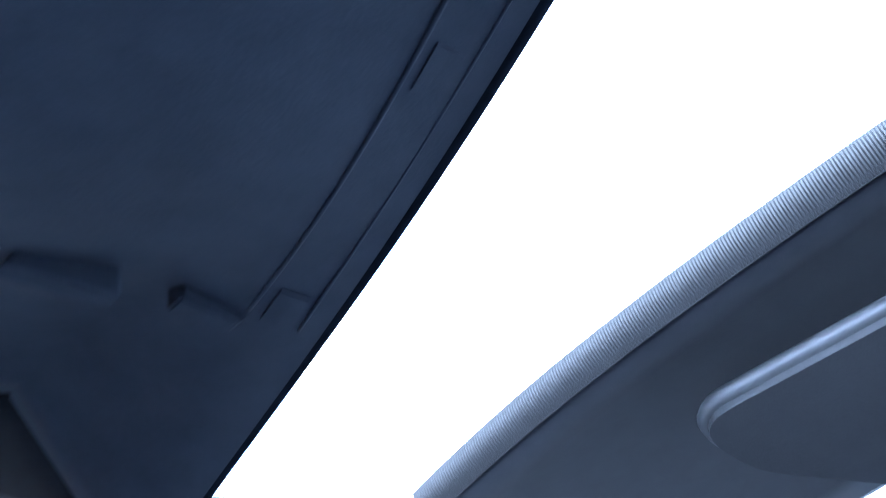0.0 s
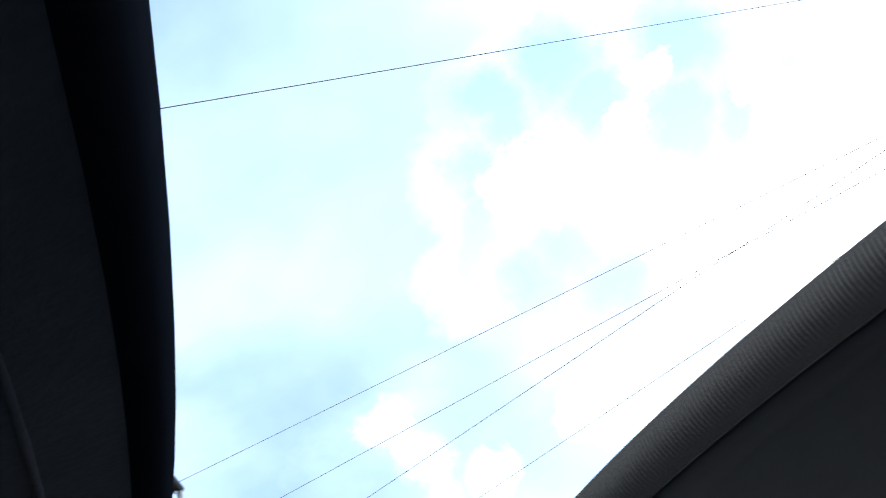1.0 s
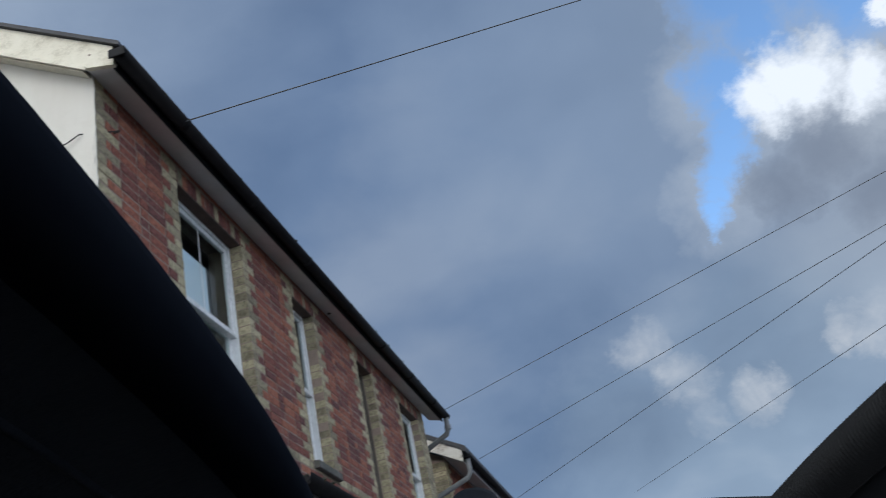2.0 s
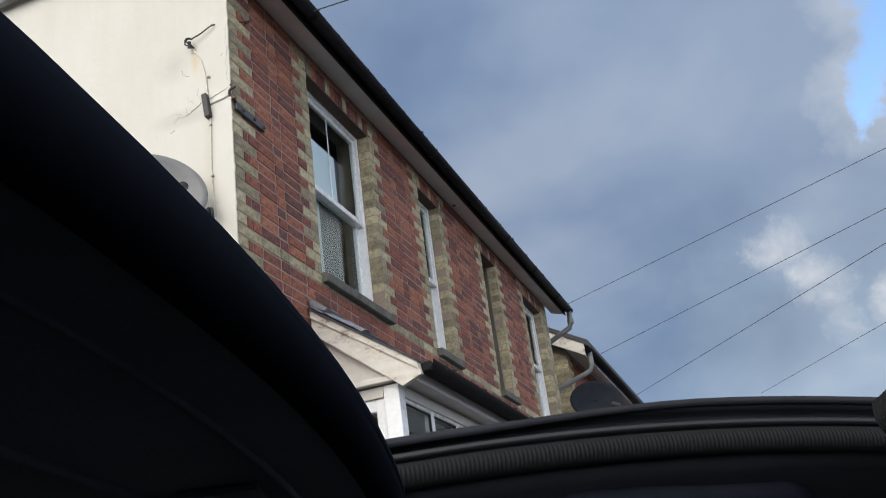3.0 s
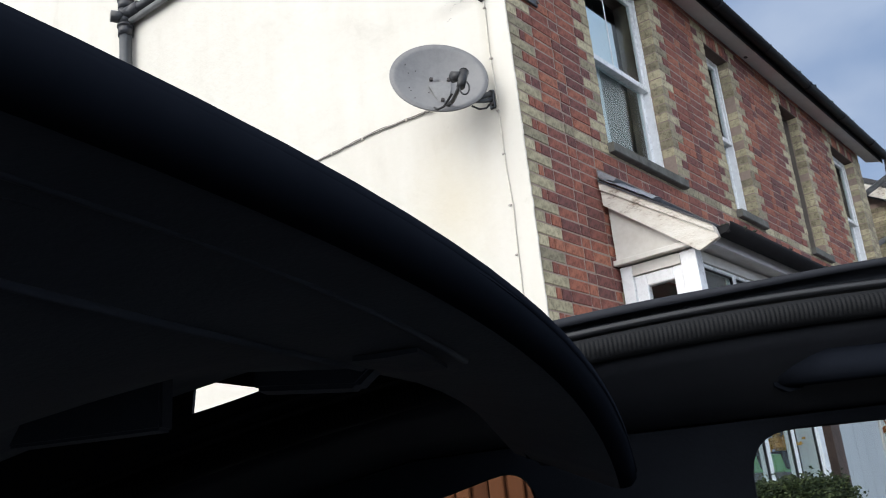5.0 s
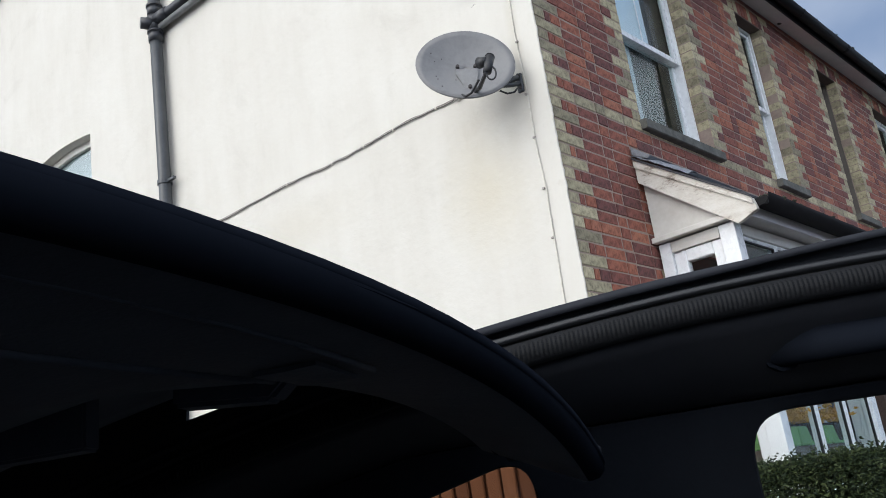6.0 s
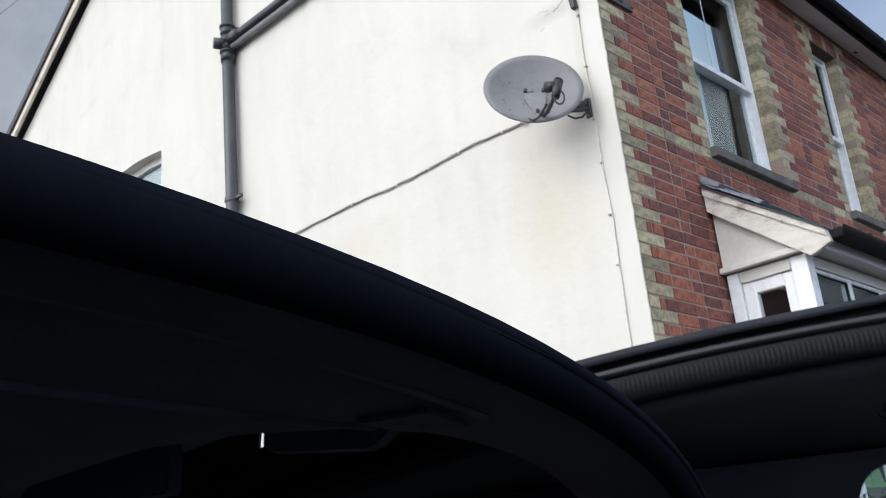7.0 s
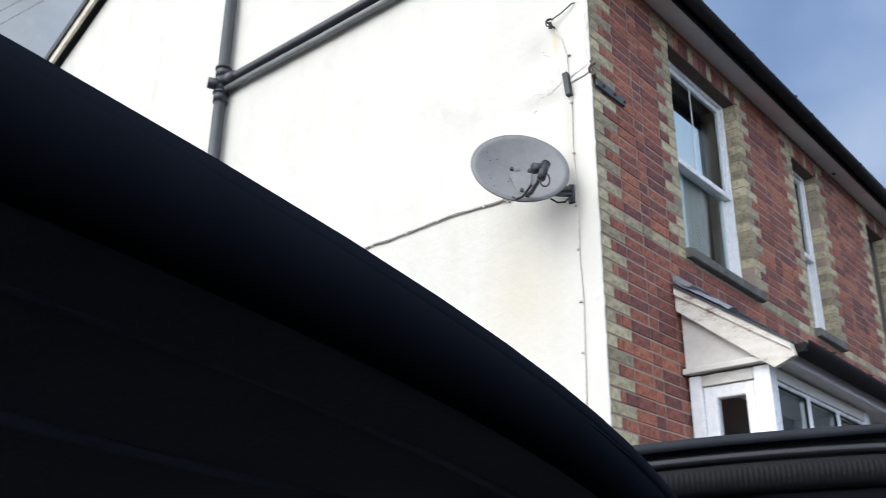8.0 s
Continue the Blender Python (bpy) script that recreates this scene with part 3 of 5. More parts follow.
# sash windows of the upper floor
def sash_window(y0, y1, z0, z1, wide, paint, deep=0.0):
    t1, t2 = (0.030, 0.042) if wide else (0.020, 0.030)
    w = part("sash_window", frame_bm(y0 + 0.004, y1 - 0.004, z0 + 0.004, z1 - 0.004, t1, -0.17, -0.10), paint, house, "white sash window in a brick reveal")
    zm = z0 + (z1 - z0) * 0.49
    part("top_sash", frame_bm(y0 + t1 + 0.005, y1 - t1 - 0.005, zm - 0.02, z1 - 0.035, t2, -0.150, -0.118), paint, w)
    part("bottom_sash", frame_bm(y0 + t1 + 0.005, y1 - t1 - 0.005, z0 + 0.035, zm + 0.03, t2 + 0.003, -0.190, -0.155), paint, w)
    part("meeting_rail", box(-0.153, -0.105, y0 + t1 + 0.006, y1 - t1 - 0.006, zm - 0.022, zm + 0.022, 0.006), paint, w)
    if wide:
        part("glazing_bar", box(-0.126, -0.121, (y0 + y1) / 2 - 0.005, (y0 + y1) / 2 + 0.005, zm + 0.022, z1 - 0.078), paint, w)
    for nm, a, b, x in (("top_pane", zm + 0.018, z1 - 0.076, -0.134), ("bottom_pane", z0 + 0.078, zm - 0.018, -0.172)):
        lean = 0.005      # slight tilt, which steers what the panes reflect
        p = part(nm, prism([(x - lean, a), (x + lean, b), (x + lean + 0.004, b), (x - lean + 0.004, a)], "y", y0 + t1 + t2, y1 - t1 - t2), M["sash_glass"], w)
        p.visible_shadow = False
    folds = lambda q, z, x: (x - 0.01 + 0.028 * math.sin((q - y0) * 62 + 0.8 * math.sin(z * 2)) + 0.010 * math.sin((q - y0) * 131), q, z)
    at = lambda k: y0 + (y1 - y0) * k
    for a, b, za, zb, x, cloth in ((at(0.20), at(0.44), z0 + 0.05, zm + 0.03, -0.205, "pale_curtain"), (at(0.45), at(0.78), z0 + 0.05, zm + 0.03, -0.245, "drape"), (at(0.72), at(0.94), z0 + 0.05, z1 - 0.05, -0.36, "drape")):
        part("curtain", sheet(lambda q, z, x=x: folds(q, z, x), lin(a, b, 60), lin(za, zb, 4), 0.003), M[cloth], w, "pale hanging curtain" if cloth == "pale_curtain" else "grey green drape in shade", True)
    if wide:
        # sky reflection of the upper pane, built as a pale panel behind it
        part("blind", box(-0.148, -0.145, at(0.08), at(0.62), zm + 0.03, zm + (z1 - zm) * 0.55), M["blind"], w, "pale blue panel standing in for sky reflected in the glass")
    # added dark sheet: gives the unlit room and stops sky showing through
    part("dim_room", box(-0.47, -0.45, y0 - 0.12, y1 + 0.9, z0 - 0.05, z1 + 0.3), M["drape"], w, "added dark sheet standing in for the dim room")
    w.location.x = -deep
    return w


def frame_bm(y0, y1, z0, z1, t, x0, x1, bev=0.004):
    bm = bmesh.new()
    for a in ((y0, y0 + t, z0, z1), (y1 - t, y1, z0, z1), (y0 + t, y1 - t, z0, z0 + t), (y0 + t, y1 - t, z1 - t, z1)):
        box(x0, x1, *a, bev, bm, 1)
    return bm


for i, w in enumerate(WINS):
    sash_window(*w, i in (0, 3), M["soffit"] if i == 2 else M["upvc"], 0.10 if i == 2 else 0.0)
    y0, y1 = w[0] - 0.03, w[1] + 0.045
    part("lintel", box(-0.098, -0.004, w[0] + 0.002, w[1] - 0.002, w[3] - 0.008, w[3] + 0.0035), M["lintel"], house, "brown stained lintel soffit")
    part("window_sill", prism([(-0.12, 3.245), (0.05, 3.232), (0.05, 3.172), (0.04, 3.166), (-0.12, 3.166)], "y", y0, y1), M["stone"], house, "weathered grey stone sill")


# bricks: courses of 75 mm with buff dressings
def courses():
    """Yields every brick of the front as y0, y1, z0, z1, buff, depth."""
    rng = random.Random(3)
    n = int(EAVE / 0.075)
    for i in range(-5, n):
        z0, z1 = i * 0.075 + 0.002, i * 0.075 + 0.0685
        zc = (z0 + z1) / 2
        band = 3.12 < zc < 3.20
        spans, y = [], 0.0
        for h in sorted(h for h in HOLES if h[2] < zc < h[3] + (0.145 if h in WINS else 0.0)):
            spans.append((y, h[0], y > 0 or y == 0.0, True))
            y = h[1]
        spans.append((y, LEN, True, True))
        long_ = i % 2 == 0
        for a, b, _, _ in spans:
            q = 0.225 if long_ else 0.1125
            cells = []
            if b - a < 0.5:
                m = int(round((b - a) / 0.1125))
                cells = [(a + (b - a) * k / m, a + (b - a) * (k + 1) / m, True) for k in range(m)]
            else:
                first = q + (0.05 if a == 0.0 and long_ else 0.0)
                cells.append((a, a + first, True))
                y, k, end = a + first, i % 2, b - q
                if a == 0.0 and not long_:
                    cells.append((y, y + 0.06, False))      # narrow closer beside the short corner brick
                    y += 0.06
                while y < end - 0.06:
                    step = 0.225 if (k % 2 == 0) else 0.1125
                    e = min(y + step, end)
                    if end - e < 0.06:
                        e = end
                    cells.append((y, e, band))
                    y, k = e, k + 1
                cells.append((end, b, True))
            for c0, c1, bf in cells:
                j = rng.uniform(-0.0012, 0.0012)
                yield c0 + 0.0038 + rng.uniform(0, 0.002), c1 - 0.0038 - rng.uniform(0, 0.002), z0 + j, z1 + j, bf or band, rng.uniform(-0.0025, 0.003)


def flat_arches():
    rng = random.Random(5)
    for w in WINS:
        m = int(round((w[1] - w[0] + 0.12) / 0.078))
        for k in range(m):
            y = w[0] - 0.06 + (w[1] - w[0] + 0.12) * k / m
            yield y + 0.004, y + (w[1] - w[0] + 0.12) / m - 0.004, w[3] + 0.006, w[3] + 0.138, k % 4 == 1, rng.uniform(-0.002, 0.003)


# ragged edge of the render where it meets the brick corner
rng = random.Random(19)
edge_pts = [(-0.03, 0.3)] + [(0.001 + 0.007 * rng.random() ** 3, z) for z in lin(0.3, 5.0, 190)] + [(-0.03, 5.0)]
part("render_edge", prism(edge_pts, "y", -0.0125, -0.002), M["render"], house, "ragged trowelled edge")

# ---------------------------------------------------------------- gable fittings
soil = thing("soil_pipe", "grey cast iron waste pipe with branch on the cream gable", "pipe", Matrix.Translation((0.09, 0, -0.05)))
part("main_pipe", tube([(-3.92, -0.085, GROUND + 0.05), (-3.92, -0.085, 7.5)], 0.055, 14), M["pipe"], soil, "", True)
br = part("branch", tube([(-3.92, -0.085, 5.56), (-3.75, -0.085, 5.55), (-2.6, -0.085, 5.545), (-1.1, -0.085, 5.545)], 0.042, 12), M["collar"], soil, "", True)
# no second pipe: pale tube added to give the branch its lighter underside
part("overflow_pipe", tube([(-3.86, -0.070, 5.482), (-2.6, -0.066, 5.470), (-1.1, -0.066, 5.470)], 0.030, 12), M["pipe_light"], soil, "added pale grey tube for the branch pipe's lighter underside", True)
for z in (5.40, 5.66):
    part("collar", tube([(-3.92, -0.085, z - 0.05), (-3.92, -0.085, z + 0.05)], 0.066, 14), M["collar"], soil, "", True)
    part("collar_lip", tube([(-3.92, -0.085, z + 0.035), (-3.92, -0.085, z + 0.055)], 0.074, 14), M["collar"], soil, "", True)
part("access_cap", tube([(-3.92, -0.085, 5.53), (-3.97, -0.20, 5.53)], [0.058, 0.052], 14), M["collar"], soil, "", True)
part("branch_hub", tube([(-3.92, -0.085, 5.44), (-3.92, -0.085, 5.64)], 0.063, 14), M["collar"], soil, "", True)
part("branch_socket", tube([(-3.88, -0.085, 5.56), (-3.72, -0.085, 5.549)], [0.060, 0.058], 14), M["collar"], soil, "", True)
part("pipe_clip", tube([(-3.92, -0.085, 6.9), (-3.92, -0.085, 6.94)], 0.064, 14), M["pipe"], soil)
part("pipe_clip", tube([(-3.92, -0.085, 3.985), (-3.92, -0.085, 4.02)], 0.064, 14), M["pipe"], soil)
part("pipe_clip", box(-3.95, -3.77, -0.10, -0.07, 3.99, 4.015, 0.004), M["pipe"], soil)

gw = part("gable_window", box(GX0, GX1, 0.142, 0.149, GBOT, 5.07), M["curtain"], house, "dim window pane in an arched reveal")
bm = bmesh.new()
for a in ((GX0, GX0 + 0.07, GBOT, 5.02), (GX1 - 0.07, GX1, GBOT, 5.02), (GX0 + 0.07, GX1 - 0.07, GBOT, GBOT + 0.07)):
    box(a[0], a[1], 0.095, 0.135, a[2], a[3], 0.004, bm, 1)
prism([(p[0], p[1] - 0.07) for p in arch] + arch[::-1], "y", 0.095, 0.135, bm)
part("window_frame", bm, M["white"], gw)
p = part("window_pane", box(GX0 + 0.07, GX1 - 0.07, 0.115, 0.119, GBOT + 0.07, 5.0), M["glass"], gw)
p.visible_shadow = False
ring = [(-5.47 + r * math.cos(a), 7.70 + r * math.sin(a)) for r in (0.34, 0.28) for a in [2 * math.pi * i / 28 for i in range(28)]]
rw = part("round_window", holed(ring[:28], [ring[28:]], lambda p: (p[0], -0.03, p[1]), 0.05), M["white"], house, "round attic window with a white surround")
part("window_pane", prism(ring[28:], "y", 0.06, 0.07), M["dish"], rw)

# satellite dish
def satellite_dish(at, r, mat):
    d = thing("satellite_dish", "", "satellite dish", at)
    def bowl(u, a):
        return (u * r * 1.2 * math.cos(a), -0.22 * r * (u * u), u * r * math.sin(a))
    bm = grid(bowl, lin(0.02, 1.0, 10), lin(0, 2 * math.pi, 41))
    bmesh.ops.remove_doubles(bm, verts=bm.verts, dist=0.0004)
    bmesh.ops.recalc_face_normals(bm, faces=bm.faces)
    bmesh.ops.solidify(bm, geom=bm.faces[:], thickness=0.008)
    part("reflector", bm, mat, d, "", True)
    part("rim", tube([(r * 1.2 * math.cos(a), -0.22 * r, r * math.sin(a)) for a in lin(0, 2 * math.pi, 49)], 0.007, 6), mat, d, "", True)
    return d


dish_at = Matrix.Translation((-0.365, -0.283, 3.385)) @ Euler((radians(-10), radians(6), radians(44))).to_matrix().to_4x4() @ Matrix.Diagonal((1.037, 1.037, 1.037, 1))
dish = tagged(satellite_dish(dish_at, 0.231, M["dish"]), "grey satellite dish with rust spots bracketed to the gable corner")
part("backing_plate", prism([(-0.055, 0.0), (-0.035, -0.02), (0.0, -0.012), (0.03, -0.02), (0.065, 0.005), (0.07, -0.06), (0.045, -0.15), (0.0, -0.16), (-0.055, -0.05)], "y", -0.030, -0.014), M["plate"], dish, "pale scuffed mounting plate")
part("feed_arm", tube([(0.04, -0.02, -0.17), (0.065, -0.12, -0.215), (0.092, -0.255, -0.212)], [0.014, 0.012, 0.012], 8), M["black"], dish)
lnb = part("receiver", tube([(0.120, -0.225, -0.092), (0.097, -0.255, -0.212)], [0.026, 0.024], 12), M["black"], dish, "black receiver head", True)
part("feed_horn", tube([(0.100, -0.235, -0.128), (0.062, -0.20, -0.108)], [0.026, 0.033], 14), M["black"], lnb, "", True)
part("receiver_cap", tube([(0.1205, -0.224, -0.090), (0.123, -0.219, -0.078)], [0.028, 0.019], 12), M["black"], lnb)
part("lead_loop", tube([(0.118 + 0.026 * math.sin(a), -0.25, -0.215 + 0.045 * math.cos(a)) for a in lin(0.2, 5.9, 18)], 0.005, 6), M["black"], dish)
part("lead_tail", tube([(0.06, -0.16, -0.19), (0.02, -0.10, -0.235), (-0.01, -0.07, -0.235), (-0.03, -0.05, -0.21)], 0.007, 6), M["black"], dish)
for q in ((-0.045, -0.005), (0.056, -0.002), (0.02, -0.145)):
    part("bolt", tube([(q[0], -0.045, q[1]), (q[0], -0.02, q[1])], 0.011, 8), M["speck"], dish)
def from_world(name, bm, mat):
    o = part(name, bm, mat, dish, "", True)
    o.matrix_local = dish_at.inverted() @ Matrix.Translation((-0.008, 0, -0.055))
    return o
from_world("wall_arm", tube([(-0.165, -0.03, 3.335), (-0.175, -0.10, 3.31), (-0.23, -0.18, 3.305), (-0.33, -0.225, 3.37)], 0.014, 10), M["pipe"])
from_world("wall_plate", box(-0.185, -0.145, -0.030, -0.010, 3.28, 3.40, 0.006), M["pipe"])
from_world("lead_bow", tube([(-0.17, -0.05, 3.30), (-0.182, -0.07, 3.275), (-0.212, -0.10, 3.270), (-0.240, -0.135, 3.292)], 0.006, 8), M["black"])
for z in (3.305, 3.385):
    from_world("lug_bolt", tube([(-0.158, -0.045, z), (-0.158, -0.028, z)], 0.010, 8), M["speck"])
from_world("arm_clamp", tube([(-0.165, -0.04, 3.37), (-0.18, -0.10, 3.345), (-0.195, -0.12, 3.31)], [0.018, 0.020, 0.013], 8), M["pipe"])
rng = random.Random(11)
for _ in range(9):
    a, u = rng.uniform(2.4, 5.0), rng.uniform(0.4, 0.9)
    c = Vector((u * 0.228 * 1.2 * math.cos(a), -0.22 * 0.228 * u * u, u * 0.228 * math.sin(a)))
    part("rust_spot", tube([c + Vector((0, -0.0095, 0)), c + Vector((0, -0.0075, 0))], 0.004, 6), M["speck"], dish)

# cables on the gable
cab = [(-5.2, -0.022, 3.24), (-4.2, -0.022, 3.37), (-3.23, -0.022, 3.409), (-2.35, -0.022, 3.416), (-1.90, -0.022, 3.395), (-1.60, -0.022, 3.396), (-1.36, -0.022, 3.404), (-1.10, -0.022, 3.413), (-0.71, -0.02, 3.397), (-0.62, -0.04, 3.385)]
aerial = thing("aerial_cable", "twin grey aerial cable clipped slackly across the gable", "cable")
rng = random.Random(6)
fine_cab = []
for p, q in zip(cab, cab[1:]):
    for k in range(6):
        t = k / 6
        fine_cab.append((p[0] + (q[0] - p[0]) * t, p[1] + (q[1] - p[1]) * t, p[2] + (q[2] - p[2]) * t + rng.uniform(-0.004, 0.004)))
fine_cab.append(cab[-1])
part("strand", tube([(x, y, z + 0.004) for x, y, z in fine_cab], 0.0042, 6), M["cable"], aerial, "", True)
part("strand", tube([(x, y, z - 0.006 + 0.003 * math.sin(i * 1.3)) for i, (x, y, z) in enumerate(fine_cab)], 0.0042, 6), M["cable_dark"], aerial, "darker lower strand", True)
for p in fine_cab[4::7]:
    part("cable_clip", box(p[0] - 0.006, p[0] + 0.006, -0.03, -0.011, p[2] - 0.014, p[2] + 0.012, 0.002, None, 1), M["cable_white"], aerial)
vc = [(-0.262, -0.03, 4.513), (-0.195, -0.018, 4.40), (-0.164, -0.018, 4.254), (-0.142, -0.018, 3.893), (-0.150, -0.018, 3.60), (-0.138, -0.018, 3.30), (-0.140, -0.018, 2.85), (-0.126, -0.018, 2.56), (-0.132, -0.018, 2.46), (-0.136, -0.018, 2.20), (-0.142, -0.018, 1.95), (-0.15, -0.018, 0.6)]
drop = solid("drop_cable", tube(vc, 0.0045, 6), M["cable_white"], "thin painted telephone cable clipped down the gable corner", "cable", smooth=True)
for z in (4.25, 3.9, 3.55, 3.2, 2.92, 2.6, 2.3):
    part("cable_clip", box(-0.152, -0.135, -0.027, -0.011, z - 0.005, z + 0.005), M["cable"], drop)
hook = thing("cable_hook", "black cable knotted round a small wall hook", "hook")
part("hook", tube([(-0.25, 0.0, 4.51), (-0.25, -0.06, 4.51), (-0.27, -0.08, 4.53), (-0.265, -0.07, 4.55), (-0.245, -0.055, 4.555)], 0.006, 8), M["black"], hook)
part("knot", tube([(-0.26, -0.045, 4.49), (-0.25, -0.06, 4.53)], [0.013, 0.010], 8), M["black"], hook)
part("cable_loop", tube([(-0.262 + 0.028 * math.cos(a), -0.05, 4.535 + 0.024 * math.sin(a)) for a in lin(0.4, 5.4, 16)], 0.005, 6), M["black"], hook)
part("cable_tail", tube([(-0.25, -0.05, 4.55), (-0.18, -0.04, 4.575), (-0.10, -0.03, 4.620), (0.035, 0.20, 4.745)], 0.005, 6), M["black"], hook)
part("eye_bolt", tube([(-0.02, 0.21, 4.75), (0.035, 0.21, 4.75), (0.045, 0.20, 4.745)], 0.009, 8), M["rust"], hook)
cbm = box(-0.018, 0.018, -0.040, 0.0, -0.085, 0.085, 0.006)
bmesh.ops.rotate(cbm, verts=cbm.verts, cent=(0, 0, 0), matrix=Matrix.Rotation(radians(-7), 3, "Y"))
bmesh.ops.translate(cbm, verts=cbm.verts, vec=(-0.158, -0.0125, 4.035))
solid("cable_box", cbm, M["black"], "black cable joint box on the gable", "junction box")
lb = thing("line_bracket", "rusty steel bracket bolted across the brick corner", "bracket")
part("bar", box(0.005, 0.022, 0.02, 0.36, 3.985, 4.042, 0.004), M["pipe"], lb)
part("insulator", tube([(0.016 + 0.018 * math.cos(a), -0.018 + 0.016 * math.sin(a), 4.035 + 0.013 * a) for a in lin(0, 9, 28)], 0.009, 7), M["rust"], lb, "", True)
part("stub", tube([(0.014, 0.07, 4.03), (0.016, -0.018, 4.05)], 0.009, 8), M["rust"], lb)
for y in (0.10, 0.23, 0.35):
    part("bolt", tube([(0.02, y, 4.014), (0.034, y, 4.014)], 0.012, 6), M["rust"], lb)
rng = random.Random(2)
def crack(pts, r):
    out = []
    for (x0, z0), (x1, z1) in zip(pts, pts[1:]):
        for k in range(5):
            t = k / 5
            out.append((x0 + (x1 - x0) * t + rng.uniform(-0.008, 0.008), -0.0125, z0 + (z1 - z0) * t + rng.uniform(-0.006, 0.006)))
    return tube(out, [r * rng.uniform(0.3, 1.1) for _ in out], 5)
for i, (pts, r) in enumerate((([(-0.02, 4.13), (-0.13, 4.10), (-0.20, 4.09)], 0.006), ([(-0.20, 4.09), (-0.26, 4.05), (-0.34, 4.02)], 0.004), ([(-0.20, 4.10), (-0.24, 4.14), (-0.22, 4.20)], 0.003), ([(-0.34, 4.02), (-0.37, 4.03), (-0.41, 3.99)], 0.0025), ([(-0.30, 4.04), (-0.33, 4.08)], 0.002), ([(-0.40, 3.95), (-0.44, 3.93)], 0.003), ([(-0.24, 4.08), (-0.29, 4.12), (-0.31, 4.17)], 0.0025), ([(-0.36, 4.05), (-0.42, 4.07), (-0.45, 4.05)], 0.0025), ([(-0.28, 4.30), (-0.33, 4.33), (-0.35, 4.38)], 0.002), ([(-0.04, 4.40), (-0.07, 4.37)], 0.0025), ([(-0.012, 4.6), (-0.018, 4.3), (-0.014, 4.15)], 0.003))):
    part("render_crack", crack(pts, r), M["crack"], gable, "dark crack in the render")

ridge = [(-0.145, -0.0145, 4.050), (-0.10, -0.0145, 4.062), (-0.05, -0.0145, 4.066), (0.002, -0.0145, 4.082)]
part("patched_ridge", tube(ridge, [0.006, 0.011, 0.009, 0.012], 7), M["render"], gable, "ridge of patched render", True)

# ---------------------------------------------------------------- lean-to, bays and doors
lt = thing("lean_to", "lean-to slate canopy with flaking cream side boards over the bays", "canopy", Matrix.Translation((0.012, 0, -0.066)) @ Matrix.Diagonal((1.045, 1, 1, 1)))
LY0, LY1, LX, LZ = 0.85, 7.90, 0.66, 2.46
part("canopy_roof", prism([(0.0, 2.955), (LX, LZ + 0.004), (LX, LZ + 0.020), (0.0, 2.971)], "y", LY0 - 0.045, LY1), M["slate"], lt)
part("flashing", prism([(0.003, 2.99), (0.10, 2.93), (0.12, 2.945), (0.02, 3.03), (0.003, 3.04)], "y", LY0 - 0.03, LY1), M["lead"], lt, "dull lead flashing")
rng = random.Random(31)
part("side_flashing", sheet(lambda u, v: (0.004 + 0.33 * u, LY0 - 0.045 + 0.15 * v, 3.012 - 0.245 * u - 0.030 * (1 - v) ** 2 + rng.uniform(-0.006, 0.006)), lin(0, 1, 14), lin(0, 1, 7), 0.003), M["lead"], lt, "crumpled lead flashing")
part("side_board", prism([(0.0, 2.95), (LX, LZ), (LX + 0.015, LZ - 0.07), (LX - 0.11, LZ - 0.12), (0.0, 2.80)], "y", LY0 - 0.02, LY0 + 0.015), M["cream_wood"], lt, "flaking cream bargeboard")
part("side_moulding", prism([(0.0, 2.955), (LX, LZ + 0.005), (LX, LZ - 0.035), (0.0, 2.905)], "y", LY0 - 0.034, LY0 - 0.021), M["cream_wood"], lt)
part("cheek", prism([(0.0, 2.80), (0.46, 2.47), (0.46, 2.43), (0.0, 2.43)], "y", LY0 + 0.045, LY0 + 0.075), M["white"], lt, "white boarded triangle")
part("cheek_sill", box(-0.004, 0.52, LY0 + 0.0, LY0 + 0.06, 2.395, 2.43, 0.006), M["white"], lt)
part("corbel", box(0.42, 0.50, LY0 + 0.0, LY0 + 0.06, 2.432, 2.49, 0.006), M["white"], lt)
part("canopy_soffit", box(0.0, 0.60, LY0 + 0.08, LY1 - 0.02, 2.405, 2.425), M["soffit"], lt)
part("canopy_fascia", box(0.59, 0.61, LY0 + 0.02, LY1, 2.38, 2.47, 0.003), M["soffit"], lt)
cg = part("canopy_gutter", half_round(0.680, 2.475, 0.066, LY0 + 0.02, LY1), M["gutter"], lt, "black half-round gutter", True)
part("gutter_stop", box(0.640, 0.730, LY0 + 0.022, LY0 + 0.03, 2.41, 2.462, 0.006), M["gutter"], cg)


def moss(parent, n, seed, place, size, label):
    """Small uneven clumps, strewn by place(rng)."""
    g = random.Random(seed)
    mv, mf = [], []
    for _ in range(n):
        c, r = Vector(place(g)), g.uniform(*size)
        b = len(mv)
        mv += [tuple(c + Vector(d) * r * g.uniform(0.6, 1.2)) for d in ((1, 0, 0), (0, 1.6, 0), (-1, 0, 0), (0, -1.6, 0), (0, 0, 0.8), (0, 0, -0.8))]
        mf += [(b + i, b + (i + 1) % 4, b + 4) for i in range(4)] + [(b + (i + 1) % 4, b + i, b + 5) for i in range(4)]
    me = bpy.data.meshes.new("gutter_moss")
    me.from_pydata(mv, [], mf)
    me.materials.append(M["moss"])
    ob = new("gutter_moss", me)
    ob.parent = parent
    return tagged(ob, label, kind="stuff")


